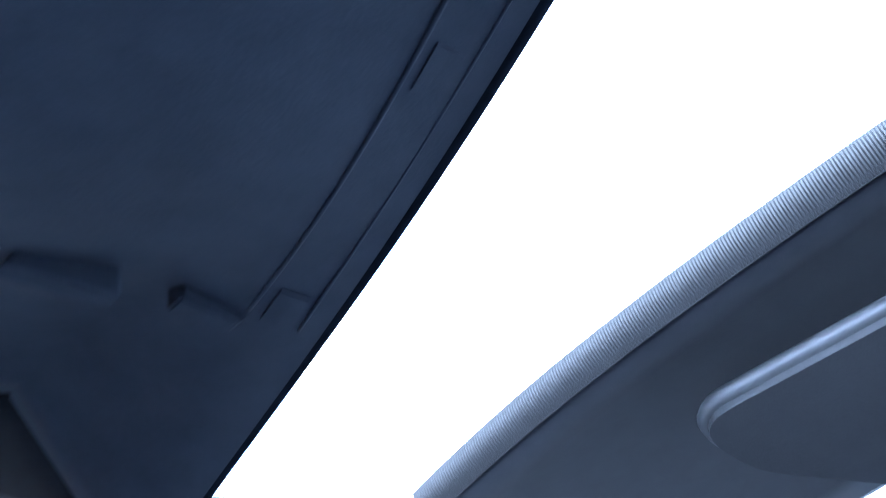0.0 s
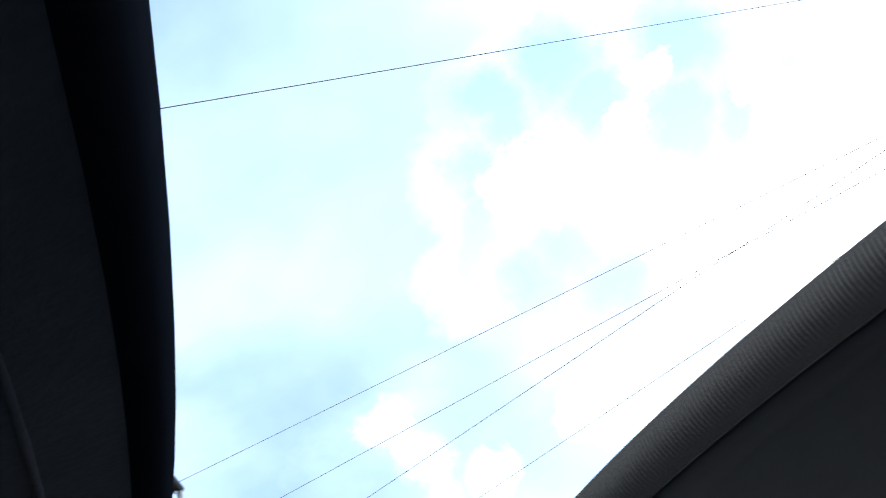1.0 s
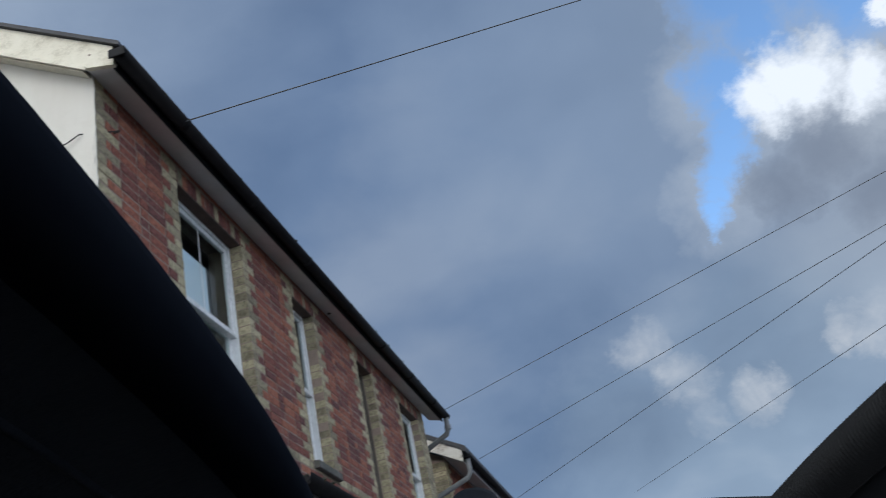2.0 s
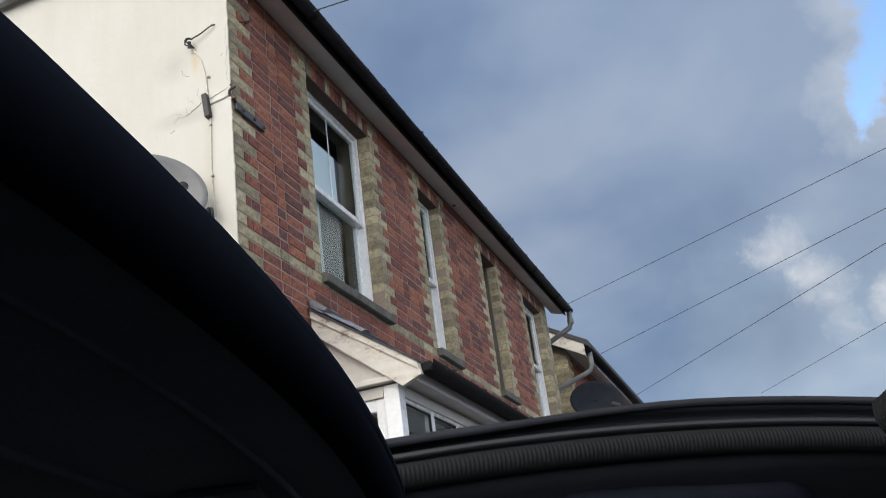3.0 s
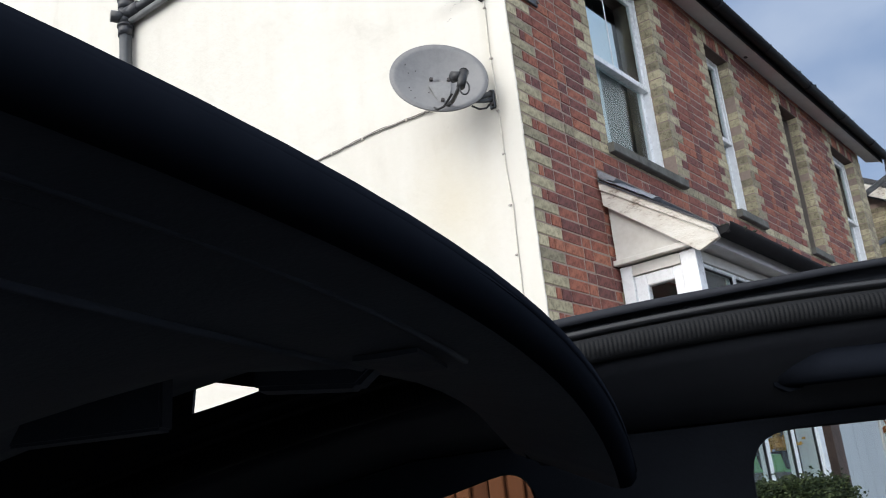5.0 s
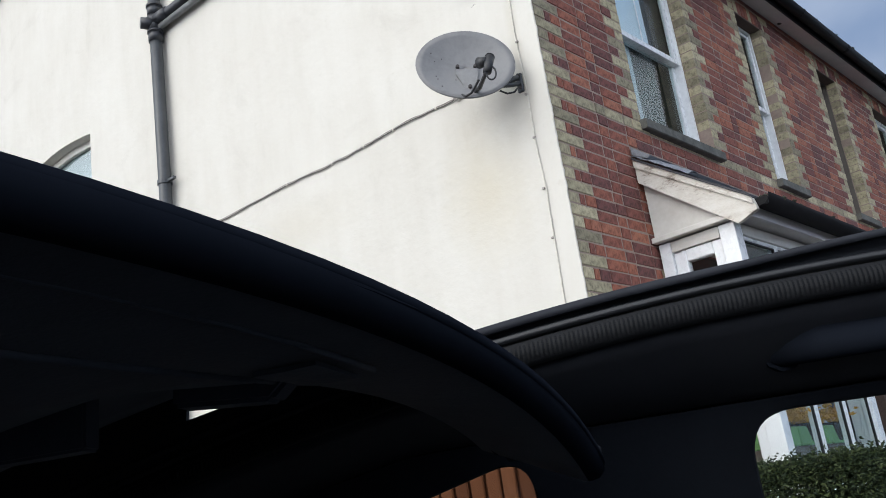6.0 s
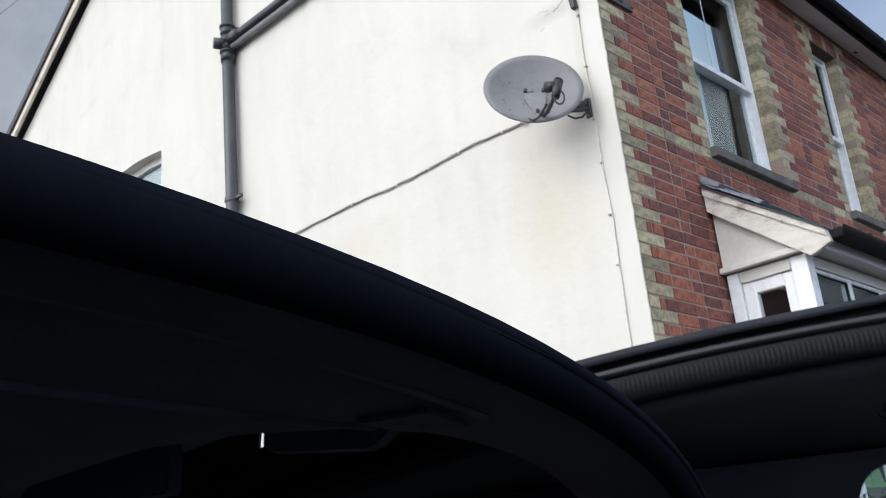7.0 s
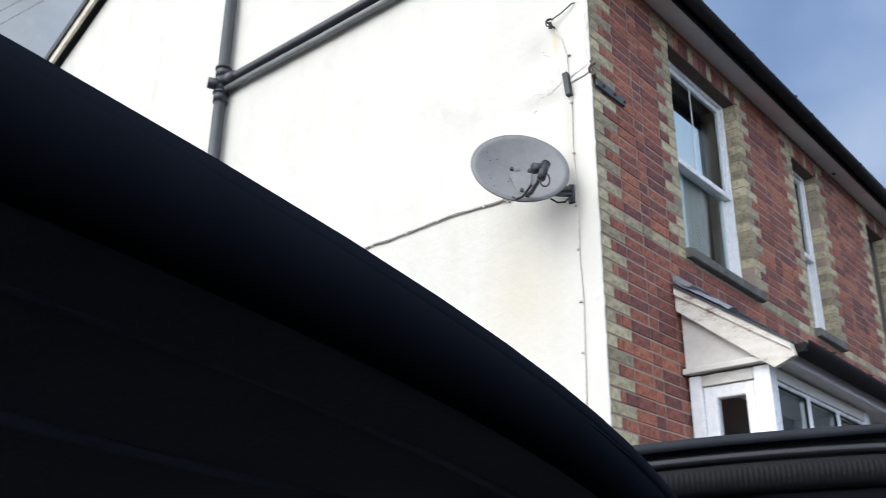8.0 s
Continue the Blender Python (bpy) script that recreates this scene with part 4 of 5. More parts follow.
moss(lt, 420, 77, lambda g: (0.68 + g.uniform(-0.05, 0.062), g.uniform(LY0 + 0.05, LY1 - 0.1), 2.475 + g.uniform(-0.006, 0.012)), (0.008, 0.026), "dark moss clumps along the gutter")
moss(house, 260, 78, lambda g: (0.285 + g.uniform(-0.04, 0.034), 0.2 + (LEN - 0.2) * (int(g.random() * 14) + g.gauss(0.5, 0.16)) / 14, 5.062 + g.uniform(-0.008, 0.008)), (0.006, 0.017), "dark moss tufts in the roof gutter")


def bay(y0, y1, name_label):
    b = thing("bay_window", name_label, "bay window", Matrix.Translation((0.012, 0, -0.072)) @ Matrix.Diagonal((1.03, 1, 1, 1)))
    x, z0, z1 = 0.50, 0.70, 2.395
    part("plinth", box(0.004, x, y0, y1, GROUND + 0.075, z0 - 0.04, 0.006), M["white"], b)
    part("sill", box(0.004, x + 0.05, y0 - 0.03, y1 + 0.03, z0 - 0.038, z0, 0.006), M["white"], b)
    for y in (y0, y1 - 0.10):
        part("corner_post", box(x - 0.10, x, y, y + 0.10, z0, z1, 0.006), M["upvc"], b)
        part("wall_post", box(0.004, 0.08, y, y + 0.10, z0, z1, 0.006), M["upvc"], b)
    part("head", box(0.083, x - 0.103, y0 + 0.002, y0 + 0.10, z1 - 0.07, z1 - 0.002, 0.004), M["white"], b)
    part("head", box(0.083, x - 0.103, y1 - 0.10, y1 - 0.002, z1 - 0.07, z1 - 0.002, 0.004), M["white"], b)
    part("front_head", box(x - 0.10, x - 0.002, y0 + 0.103, y1 - 0.103, z1 - 0.07, z1 - 0.002, 0.004), M["white"], b)
    # side lights
    for y in (y0 + 0.02, y1 - 0.08):
        fr = bmesh.new()
        for a in ((0.082, 0.160, z0, z1 - 0.072), (x - 0.165, x - 0.102, z0, z1 - 0.072), (0.160, x - 0.165, z0, z0 + 0.07), (0.160, x - 0.165, z1 - 0.150, z1 - 0.072)):
            box(a[0], a[1], y, y + 0.06, a[2], a[3], 0.006, fr, 1)
        s = part("side_light", fr, M["upvc"], b)
        p = part("side_pane", box(0.160, x - 0.165, y + 0.028, y + 0.032, z0 + 0.07, z1 - 0.150), M["glass"], s)
        p.visible_shadow = False
    n = 3
    ys = lin(y0 + 0.10, y1 - 0.10, n + 1)
    for a, c in zip(ys, ys[1:]):
        s = part("casement", frame_bm(a + 0.003, c - 0.003, z0 + 0.003, z1 - 0.073, 0.024, x - 0.065, x - 0.012, 0.005), M["upvc"], b)
        part("gasket", frame_bm(a + 0.028, c - 0.028, z0 + 0.028, z1 - 0.098, 0.009, x - 0.034, x - 0.016, 0.002), M["black"], s, "black rubber gasket")
        p = part("pane", box(x - 0.027, x - 0.023, a + 0.037, c - 0.037, z0 + 0.037, z1 - 0.107), M["bay_glass"], s)
        p.visible_shadow = False
    # dark sheet added over the bricks, in place of shade inside the bay
    part("inner_lining", box(0.006, 0.012, y0 + 0.10, y1 - 0.10, z0, z1 - 0.002), M["shade"], b, "added dark sheet standing in for the unlit bay")
    part("inner_board", box(0.10, x - 0.08, y0 + 0.10, y1 - 0.10, z0 - 0.02, z0 + 0.01), M["white"], b)
    part("blind", sheet(lambda s, z: (0.30 + 0.02 * math.sin(s * 55), s, z), lin(y0 + 0.12, y0 + 0.42, 24), lin(z0 + 0.05, z1 - 0.1, 4), 0.004), M["curtain"], b, "pale curtain", True)
    return b


bay(LY0 + 0.06, 2.62, "white framed bay window under the canopy")
bay(6.10, 7.70, "white framed bay window of the further half")


def posy(at, mat, n, r, seed, name, label):
    g = random.Random(seed)
    pl = thing(name, label, "flowers", at)
    bm = bmesh.new()
    for _ in range(n):
        c = Vector((g.gauss(0, r * 0.5), g.gauss(0, r * 0.9), abs(g.gauss(0, r * 0.55))))
        s = g.uniform(0.018, 0.032)
        q = Euler((g.uniform(-1, 1), g.uniform(-1, 1), g.uniform(0, 6))).to_matrix()
        ring = [bm.verts.new(c + q @ Vector((s * (1 if k % 2 else 0.55) * math.cos(k * 0.6283), s * (1 if k % 2 else 0.55) * math.sin(k * 0.6283), 0.004 * (k % 2)))) for k in range(10)]
        mid = bm.verts.new(c + q @ Vector((0, 0, 0.01)))
        for k in range(10):
            bm.faces.new((ring[k], ring[(k + 1) % 10], mid))
    tagged(part("blooms", bm, mat, pl), kind="stuff")
    part("pot", tube([(0, 0, -0.16), (0, 0, -0.12), (0, 0, -0.01)], [r * 0.35, r * 0.6, r * 0.8], 12), M["twig"], pl)
    return pl


for y, s in ((1.32, 1), (1.78, 2), (2.24, 3)):
    solid("window_box", box(0.16, 0.36, y - 0.22, y + 0.22, 1.00, 1.12, 0.01), M["green_paint"], "green painted flower trough inside the bay window", "planter", group="flower troughs")
    posy(Matrix.Translation((0.28, y, 1.15)), M["yellow"], 130, 0.16, s, "flower_bunch", "yellow flowers standing behind the bay glass")
solid("window_bench", box(0.11, 0.40, 1.03, 2.50, 0.93, 0.995, 0.006), M["room"], "dark shelf inside the bay window", "shelf")
solid("window_bench", box(0.12, 0.14, 1.03, 2.50, 0.64, 0.93), M["room"], "dark shelf support inside the bay window", "shelf")

solid("corner_post", box(0.35, 0.46, 3.05, 3.27, GROUND, 2.33, 0.006), M["lintel"], "brown weathered wooden post beside the bay", "post")
# entrance boarding between the bays
for y0, y1, lab in ((3.30, 4.75, "grey white boarded porch side and front door"), (4.85, 6.05, "grey white boarded front door of the next half")):
    d = thing("porch_front", lab, "porch")
    m = 5 if y1 - y0 > 1.22 else 4
    for a, b in zip(lin(y0 + 0.05, y1 - 0.05, m + 1), lin(y0 + 0.05, y1 - 0.05, m + 1)[1:]):
        part("board", box(0.36 if y0 < 4 else 0.02, 0.385 if y0 < 4 else 0.045, a + 0.003, b - 0.003, GROUND + 0.1, 2.33, 0.004), M["door"], d)
    for y in (y0, y1 - 0.05):
        part("post", box(0.30 if y0 < 4 else 0.0, 0.40 if y0 < 4 else 0.06, y, y + 0.05, GROUND, 2.33, 0.004), M["white"], d)
posy(Matrix.Translation((0.42, 4.95, 1.32)), M["orange"], 45, 0.07, 7, "hanging_basket", "hanging basket of rust orange flowers")
part("chain", tube([(0.42, 4.95, 1.35), (0.42, 4.95, 2.33)], 0.004, 5), M["black"], bpy.data.objects["hanging_basket"])

# ---------------------------------------------------------------- next house along
nb = thing("house", "further brick terrace house with buff corner bricks", "house")
NY0, NY1 = 10.12, 18.5
nb.location.x = -0.15
part("front_wall", box(-9, -0.006, NY0 + 0.006, NY1, GROUND, 4.85), M["mortar"], nb)
part("gable_top", prism([(0.0, 4.85), (-5, 7.8), (-9, 4.85)], "y", NY0 + 0.01, NY0 + 0.2), M["mortar"], nb)
part("roof", slope(0.40, 4.80, -5.0, 8.0, NY0 - 0.18, NY1, 0.1), M["slate"], nb)
part("rear_roof", slope(-5.0, 8.0, -9.3, 4.8, NY0 - 0.18, NY1, 0.1), M["slate"], nb)
part("bargeboard", prism([(0.33, 4.66), (-5.0, 7.80), (-5.0, 8.0), (0.33, 4.86)], "y", NY0 - 0.18, NY0 - 0.14), M["cream_wood"], nb, "peeling cream bargeboard")
part("soffit", prism([(0.0, 4.86), (0.32, 4.66), (0.32, 4.69), (0.0, 4.89)], "y", NY0 - 0.14, NY1), M["soffit"], nb)
part("gutter", half_round(0.385, 4.76, 0.06, NY0 - 0.2, NY1), M["gutter"], nb, "", True)
part("downpipe", tube([(0.385, NY0 - 0.10, 4.72), (0.385, NY0 - 0.10, 4.50), (0.34, NY0 - 0.10, 4.42), (-0.55, NY0 - 0.10, 4.12), (-0.6, NY0 - 0.10, 4.0), (-0.6, NY0 - 0.10, GROUND)], 0.04, 10), M["pipe_light"], nb, "weathered grey downpipe", True)
for y in (11.4, 13.8, 16.2):
    w = part("window", frame_bm(y, y + 0.95, 3.1, 4.5, 0.07, 0.0, 0.03), M["upvc"], nb)
    part("pane", box(0.004, 0.010, y + 0.07, y + 0.88, 3.17, 4.43), M["dish_dark"], w)
nd = tagged(satellite_dish(Matrix.Translation((0.28, 9.42, 3.80)) @ Euler((radians(-18), 0, radians(20))).to_matrix().to_4x4(), 0.31, M["dish_dark"]), "large dark grey satellite dish on the far house corner")
part("feed_arm", tube([(0.10, -0.05, -0.34), (0.20, -0.30, -0.30)], 0.014, 8), M["black"], nd)
part("receiver", tube([(0.16, -0.30, -0.25), (0.26, -0.32, -0.30)], [0.045, 0.035], 10), M["black"], nd, "black receiver head")
part("wall_arm", tube([(0, 0.02, -0.1), (-0.1, 0.5, -0.15), (-0.2, 0.85, -0.15)], 0.02, 8), M["pipe"], nd)

# ---------------------------------------------------------------- overhead wires
def wire(p0, p1, r, sag, name="overhead_wire"):
    pts = []
    for t in lin(0, 1, 25):
        p = Vector(p0).lerp(Vector(p1), t)
        p.z -= sag * 4 * t * (1 - t)
        pts.append(p)
    return solid(name, tube(pts, r * 0.8, 5), M["wire"], "thin black overhead wire against the sky", "cable", group="overhead wires")


pole = thing("utility_pole", "tall pale concrete utility pole across the street", "utility pole")
PT = Vector((30.46, 15.98, 16.92))
part("shaft", tube([(PT.x, PT.y, GROUND), (PT.x, PT.y, PT.z + 0.4)], [0.17, 0.12], 12), M["concrete"], pole)
part("cross_arm", box(PT.x - 0.06, PT.x + 0.06, PT.y - 0.7, PT.y + 0.7, PT.z - 0.06, PT.z + 0.06), M["concrete"], pole)
wire((0.30, 0.66, 5.03), PT, 0.0065, 0.0)
for a, b, r in (((0.29, 8.6, 5.1), (6.03, 5.06, 5.16), 0.0055), ((0.21, 11.36, 5.01), (6.18, 6.2, 5.04), 0.006), ((-0.31, 18.88, 5.8), (6.71, 8.08, 5.55), 0.0075), ((2.56, 28.0, 7.01), (7.47, 12.2, 5.65), 0.008)):
    A, B = Vector(a), Vector(b)
    wire(A, A + (B - A) * 1.9, r, 0.0)
for a, b in (((-14.13, 0.49, 10.64), (-10.66, 1.56, 11.46)), ((-14.06, 0.75, 10.63), (-10.51, 1.81, 11.5))):
    A, B = Vector(a), Vector(b)
    wire(A - (B - A) * 2, A + (B - A) * 1.5, 0.006, 0.0)

# ---------------------------------------------------------------- far tree
def tree(x, y, h, r, seed):
    g = random.Random(seed)
    t = thing("tree", "small leafy street tree beyond the houses", "tree", Matrix.Translation((x, y, GROUND)))
    part("trunk", tube([(0, 0, 0), (0.05, 0.0, h * 0.3), (0.0, 0.08, h * 0.6)], [0.16, 0.12, 0.08], 9), M["twig"], t)
    tips = []
    for k in range(9):
        a, z = k * 2.4, h * (0.35 + 0.05 * k)
        tip = Vector((r * 0.7 * math.cos(a) * g.uniform(0.6, 1), r * 0.7 * math.sin(a) * g.uniform(0.6, 1), z + h * 0.2))
        part("limb", tube([(0, 0, z * 0.8), tip * 0.5 + Vector((0, 0, z * 0.42)), tip], [0.05, 0.035, 0.015], 6), M["twig"], t)
        tips.append(tip)
    verts, faces = [], []
    for _ in range(5200):
        c = g.choice(tips) + Vector((g.gauss(0, r * 0.28), g.gauss(0, r * 0.28), g.gauss(0, r * 0.25)))
        q = Euler((g.uniform(-1.3, 1.3), g.uniform(-1.3, 1.3), g.uniform(0, 6.28))).to_matrix()
        b, s_ = len(verts), g.uniform(0.05, 0.09)
        verts += [tuple(c + q @ Vector(v)) for v in ((0, 0, 0), (s_ * 0.4, s_ * 0.5, 0.01), (0, s_, 0), (-s_ * 0.4, s_ * 0.5, 0.01))]
        faces.append((b, b + 1, b + 2, b + 3))
    me = bpy.data.meshes.new("crown")
    me.from_pydata(verts, [], faces)
    me.materials.append(M["leaf"])
    ob = new("crown", me)
    ob.parent = t
    tagged(ob, kind="stuff")
    return t


tree(8.6, 41.0, 4.5, 1.7, 21)

# ---------------------------------------------------------------- fence and hedge
fence = thing("fence", "brown stained vertical board fence beside the house", "fence")
FY = -1.0
part("rail", box(-4.0, 0.49, FY + 0.052, FY + 0.09, 0.10, 0.18), M["fence"], fence)
part("rail", box(-4.0, 0.49, FY + 0.052, FY + 0.09, 1.12, 1.20), M["fence"], fence)
g = random.Random(4)
slat = part("slat", box(0, 0.076, 0, 0.018, 0, 1.74, 0.005, None, 1), M["fence"], fence)
slat.matrix_local = Matrix.Translation((-4.0, FY, GROUND + 0.02))
for i in range(1, 96):
    back = i % 2
    o = new("slat", slat.data)
    o.parent = fence
    o.matrix_local = Matrix.Translation((-4.0 + i * 0.0465, FY + 0.027 * back + g.uniform(-0.003, 0.003), GROUND + 0.02 + g.uniform(-0.008, 0.008))) @ Euler((0, g.uniform(-0.003, 0.003), g.uniform(-0.04, 0.04))).to_matrix().to_4x4()


def hedge(x0, x1, y0, y1, top, n, seed):
    """A clipped bush: twigs with many small pointed leaves."""
    g = random.Random(seed)
    h = thing("hedge", "dense dark green hedge with small glossy leaves", "hedge")
    verts, faces = [], []
    for _ in range(n):
        face = g.random()
        x, y, z = g.uniform(x0, x1), g.uniform(y0, y1), g.uniform(GROUND + 0.25, top)
        if face < 0.35:
            z = top + g.gauss(0, 0.022) + (0.03 if g.random() < 0.06 else 0)
        elif face < 0.75:
            y = y0 + abs(g.gauss(0, 0.05))
        else:
            x = (x1 if g.random() < 0.7 else x0) + g.gauss(0, 0.025)
        s, w = g.uniform(0.014, 0.027), g.uniform(0.0042, 0.0078)
        q = Euler((g.uniform(-1.2, 1.2), g.uniform(-1.2, 1.2), g.uniform(0, 6.28))).to_matrix()
        b = len(verts)
        for v in ((0, 0, 0), (w, s * 0.45, 0.004), (0, s, 0), (-w, s * 0.45, 0.004), (0, s * 0.45, -0.002)):
            p = q @ Vector(v)
            verts.append((x + p.x, y + p.y, z + p.z))
        faces += [(b, b + 1, b + 4), (b + 1, b + 2, b + 4), (b + 2, b + 3, b + 4), (b + 3, b, b + 4)]
    me = bpy.data.meshes.new("leaves")
    me.from_pydata(verts, [], faces)
    me.materials.append(M["leaf"])
    ob = new("leaves", me)
    ob.parent = h
    tagged(ob, kind="stuff")
    bm = bmesh.new()
    for _ in range(60):
        x, y = g.uniform(x0 + 0.05, x1 - 0.05), g.uniform(y0 + 0.05, y1 - 0.05)
        tube([(x, y, GROUND), (x + g.uniform(-0.06, 0.06), y + g.uniform(-0.06, 0.06), top * 0.6), (x + g.uniform(-0.1, 0.1), y + g.uniform(-0.1, 0.1), top + g.uniform(-0.06, 0.06))], [0.008, 0.005, 0.002], 5, bm)
    part("twigs", bm, M["twig"], h)
    bm = grid(lambda u, v: Vector(((x0 + x1) / 2 + (x1 - x0) * 0.47 * math.cos(u) * (0.9 + 0.1 * math.sin(5 * v)), (y0 + y1) / 2 + (y1 - y0) * 0.47 * math.sin(u) * (0.9 + 0.1 * math.cos(7 * u)), v)), lin(0, 2 * math.pi, 25), lin(GROUND + 0.1, top - 0.1, 8))
    part("core", bm, M["leaf"], h, "dark inner growth")
    return h


hedge(0.50, 1.37, -0.45, 0.05, 0.835, 70000, 9)

# ---------------------------------------------------------------- the car round the camera
# local axes: x ahead, y to the car's left, z up; the origin is where the sliding roof's edge meets the left rail
CAR = Matrix.Translation((2.342, -3.842, 0.938)) @ Matrix.Rotation(radians(31.18), 4, "Z")
car = thing("car", "dark car with its sliding roof drawn back, seen from inside", "car", CAR)
WIDE, FRONT, HEAD = 1.40, 0.288, 0.85     # inner width, header line, top of the windscreen


def rail_z(q):
    return 0.086 * q - 0.253 * q * q


def side_fall(w):
    """Folds the crown down again towards the right-hand rail."""
    return min(w, WIDE - w)


def crown(w):
    w = side_fall(w)
    return -0.1858 + 0.211 * (1 - math.exp(-w / 0.296)) - 0.1107 * w


def head_crown(w):
    w = side_fall(w)
    return -0.0748 + 0.1242 * (1 - math.exp(-w / 0.296)) - 0.0044 * w


def bow(w):
    return 0.0531 * w - 0.4375 * w * w


WS = lin(0.16, WIDE - 0.16, 50)

HS = lin(0.128, WIDE - 0.128, 40)
WM = lin(0.36, WIDE - 0.36, 40)


def panel(back, w, drop=0.0):
    """A point of the sliding roof, so far behind its front edge."""
    x = bow(w) * max(0.0, 1 - back / 0.9) - back
    rise = min(1.0, max(0.0, (back - 0.03) / 0.08))
    near = side_fall(w)
    rise = rise * rise * (3 - 2 * rise)
    # the sides lift towards the back, with a shallow trough beside them
    lift = rise * (0.035 * math.exp(-(near - 0.34) / 0.1) if near > 0.34 else 0.035 + 0.40 * (0.34 - near))
    lift -= rise * 0.018 * math.exp(-((near - 0.45) / 0.12) ** 2)
    return (x, -w, rail_z(-back) + crown(w) + lift - drop)


BACKS = [0, 0.004, 0.05, 0.1, 0.15, 0.20, 0.25, 0.30, 0.4, 0.5, 0.7, 0.9, 1.05]
sr = part("sliding_roof", sheet(lambda b, w: panel(b, w, 0.0002), BACKS, WS, 0.004), M["edge"], car, "dark sliding roof panel", True)
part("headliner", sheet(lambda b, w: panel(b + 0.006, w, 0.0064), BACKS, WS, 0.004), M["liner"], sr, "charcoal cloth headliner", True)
TOP = 0.05      # height of the added side plates above the rails
# plates and covers added to shut out sky light beside the panel
for y, s in ((-0.003, 1), (-WIDE + 0.003, -1)):
    outline = [(q, rail_z(q) - 0.03) for q in lin(-1.10, -0.09, 24)] + [(q, rail_z(q) + min(TOP, 0.6 * (-0.09 - q)) + 0.002) for q in lin(-0.09, -1.10, 24)]
    hole = [[(-0.236, -0.0275), (-0.288, -0.0150), (-0.291, -0.0390), (-0.262, -0.0335)]] if s > 0 else []
    part("guide_plate", holed(outline, hole, lambda p, y=y: (p[0], y, p[1]), 0.004), M["rubber"], sr, "added black plate closing the side under the raised edge")
    def infill(b, v, y=y, s=s):
        a = Vector(panel(b, 0.162 if s > 0 else WIDE - 0.162, -0.003))
        q = -0.09 - b
        return a.lerp(Vector((q, y, rail_z(q) + min(TOP, 0.6 * b))), v)
    part("side_cover", sheet(infill, lin(0.0, 1.0, 24), lin(0, 1, 6), 0.004), M["rubber"], sr, "added black cover keeping light out between the panel and the rail", True)
part("edge_seal", tube([panel(0.0070, w, 0.0042) for w in WS], 0.0070, 10), M["edge"], sr, "", True)
part("piping", tube([panel(0.060, w, 0.0108) for w in WM], 0.0013, 8), M["liner"], sr, "rolled cloth piping", True)
part("inner_bead", tube([panel(0.026, w, 0.0108) for w in WM], 0.0010, 6), M["liner"], sr, "", True)
for w in (0.36, 0.51):
    bm = sheet(lambda b, v: panel(b, v, 0.0118), lin(0.032, 0.052, 3), lin(w, w + 0.022, 3), 0.0015)
    part("latch", bm, M["liner"], sr)
# lever and block placed to mask the bright gap in the side plate
for y in (-0.35, -WIDE + 0.35):
    bm = prism([(-0.1315, -0.0905), (-0.098, -0.0935), (-0.088, -0.085), (-0.086, -0.073), (-0.1300, -0.073)], "y", y - 0.006, y + 0.006)
    bmesh.ops.bevel(bm, geom=bm.edges[:], offset=0.0015, segments=2, affect="EDGES", clamp_overlap=True)
    part("release_lever", bm, M["liner"], sr, "charcoal hanging lever, placed to mask the bright side gap")
    bm = prism([(-0.1625, -0.099), (-0.1618, -0.079), (-0.205, -0.081), (-0.215, -0.099)], "y", y - 0.005, y + 0.005)
    bmesh.ops.bevel(bm, geom=bm.edges[:], offset=0.001, segments=2, affect="EDGES", clamp_overlap=True)
    part("guide_arm", bm, M["liner"], sr, "added charcoal block masking the side gap behind the lever")

def lip_rise(q):
    """The rubber lip swells towards the front corner."""
    u = min(1.0, max(0.0, (q - 0.06) / 0.20))
    return 0.006 * u * u * (3 - 2 * u)


# rails with lip, groove, bead and ribbed trim
def rail(side, name):
    s, y = (1, 0.0) if side > 0 else (-1, -WIDE)
    r = thing_part(name)
    qs = lin(-1.02, 0.60, 60)
    def along(dy, dz):
        return [(q, y + s * dy, rail_z(q) + dz) for q in qs]
    lip = sheet(lambda q, v: (q, y + s * (0.030 - 0.034 * v), rail_z(q) + lip_rise(q) - 0.004 * v), qs, lin(0, 1, 4), 0.005)
    part("lip", lip, M["rubber"], r, "black rubber lip", True)
    part("groove", sheet(lambda q, v: (q, y + s * (0.000 + 0.012 * math.sin(v * math.pi)), rail_z(q) - 0.004 - 0.012 * v), qs, lin(0, 1, 7), 0.002), M["rubber"], r, "", True)
    part("bead", tube(along(-0.003, -0.0165), 0.0030, 10), M["bead"], r, "smooth bead", True)
    return r


def thing_part(name):
    ob = new(name)
    ob.parent = car
    return ob


def ribbed(out, n):
    """A rounded strip of n fine ribs: out(t, a, k) gives its surface, k the depth of the rib."""
    bm = bmesh.new()
    prev = None
    for i in range(n * 2 + 1):
        t = i / (n * 2)
        k = 1.0 if i % 2 else 0.84
        ring = [bm.verts.new(out(t, a, k)) for a in lin(-1.0, 1.0, 15)]
        if prev:
            for a, b, c, d in zip(prev, prev[1:], ring, ring[1:]):
                bm.faces.new((a, b, d, c))
        prev = ring
    return bm


rail_left = rail(1, "left_rail")
rail_right = rail(-1, "right_rail")
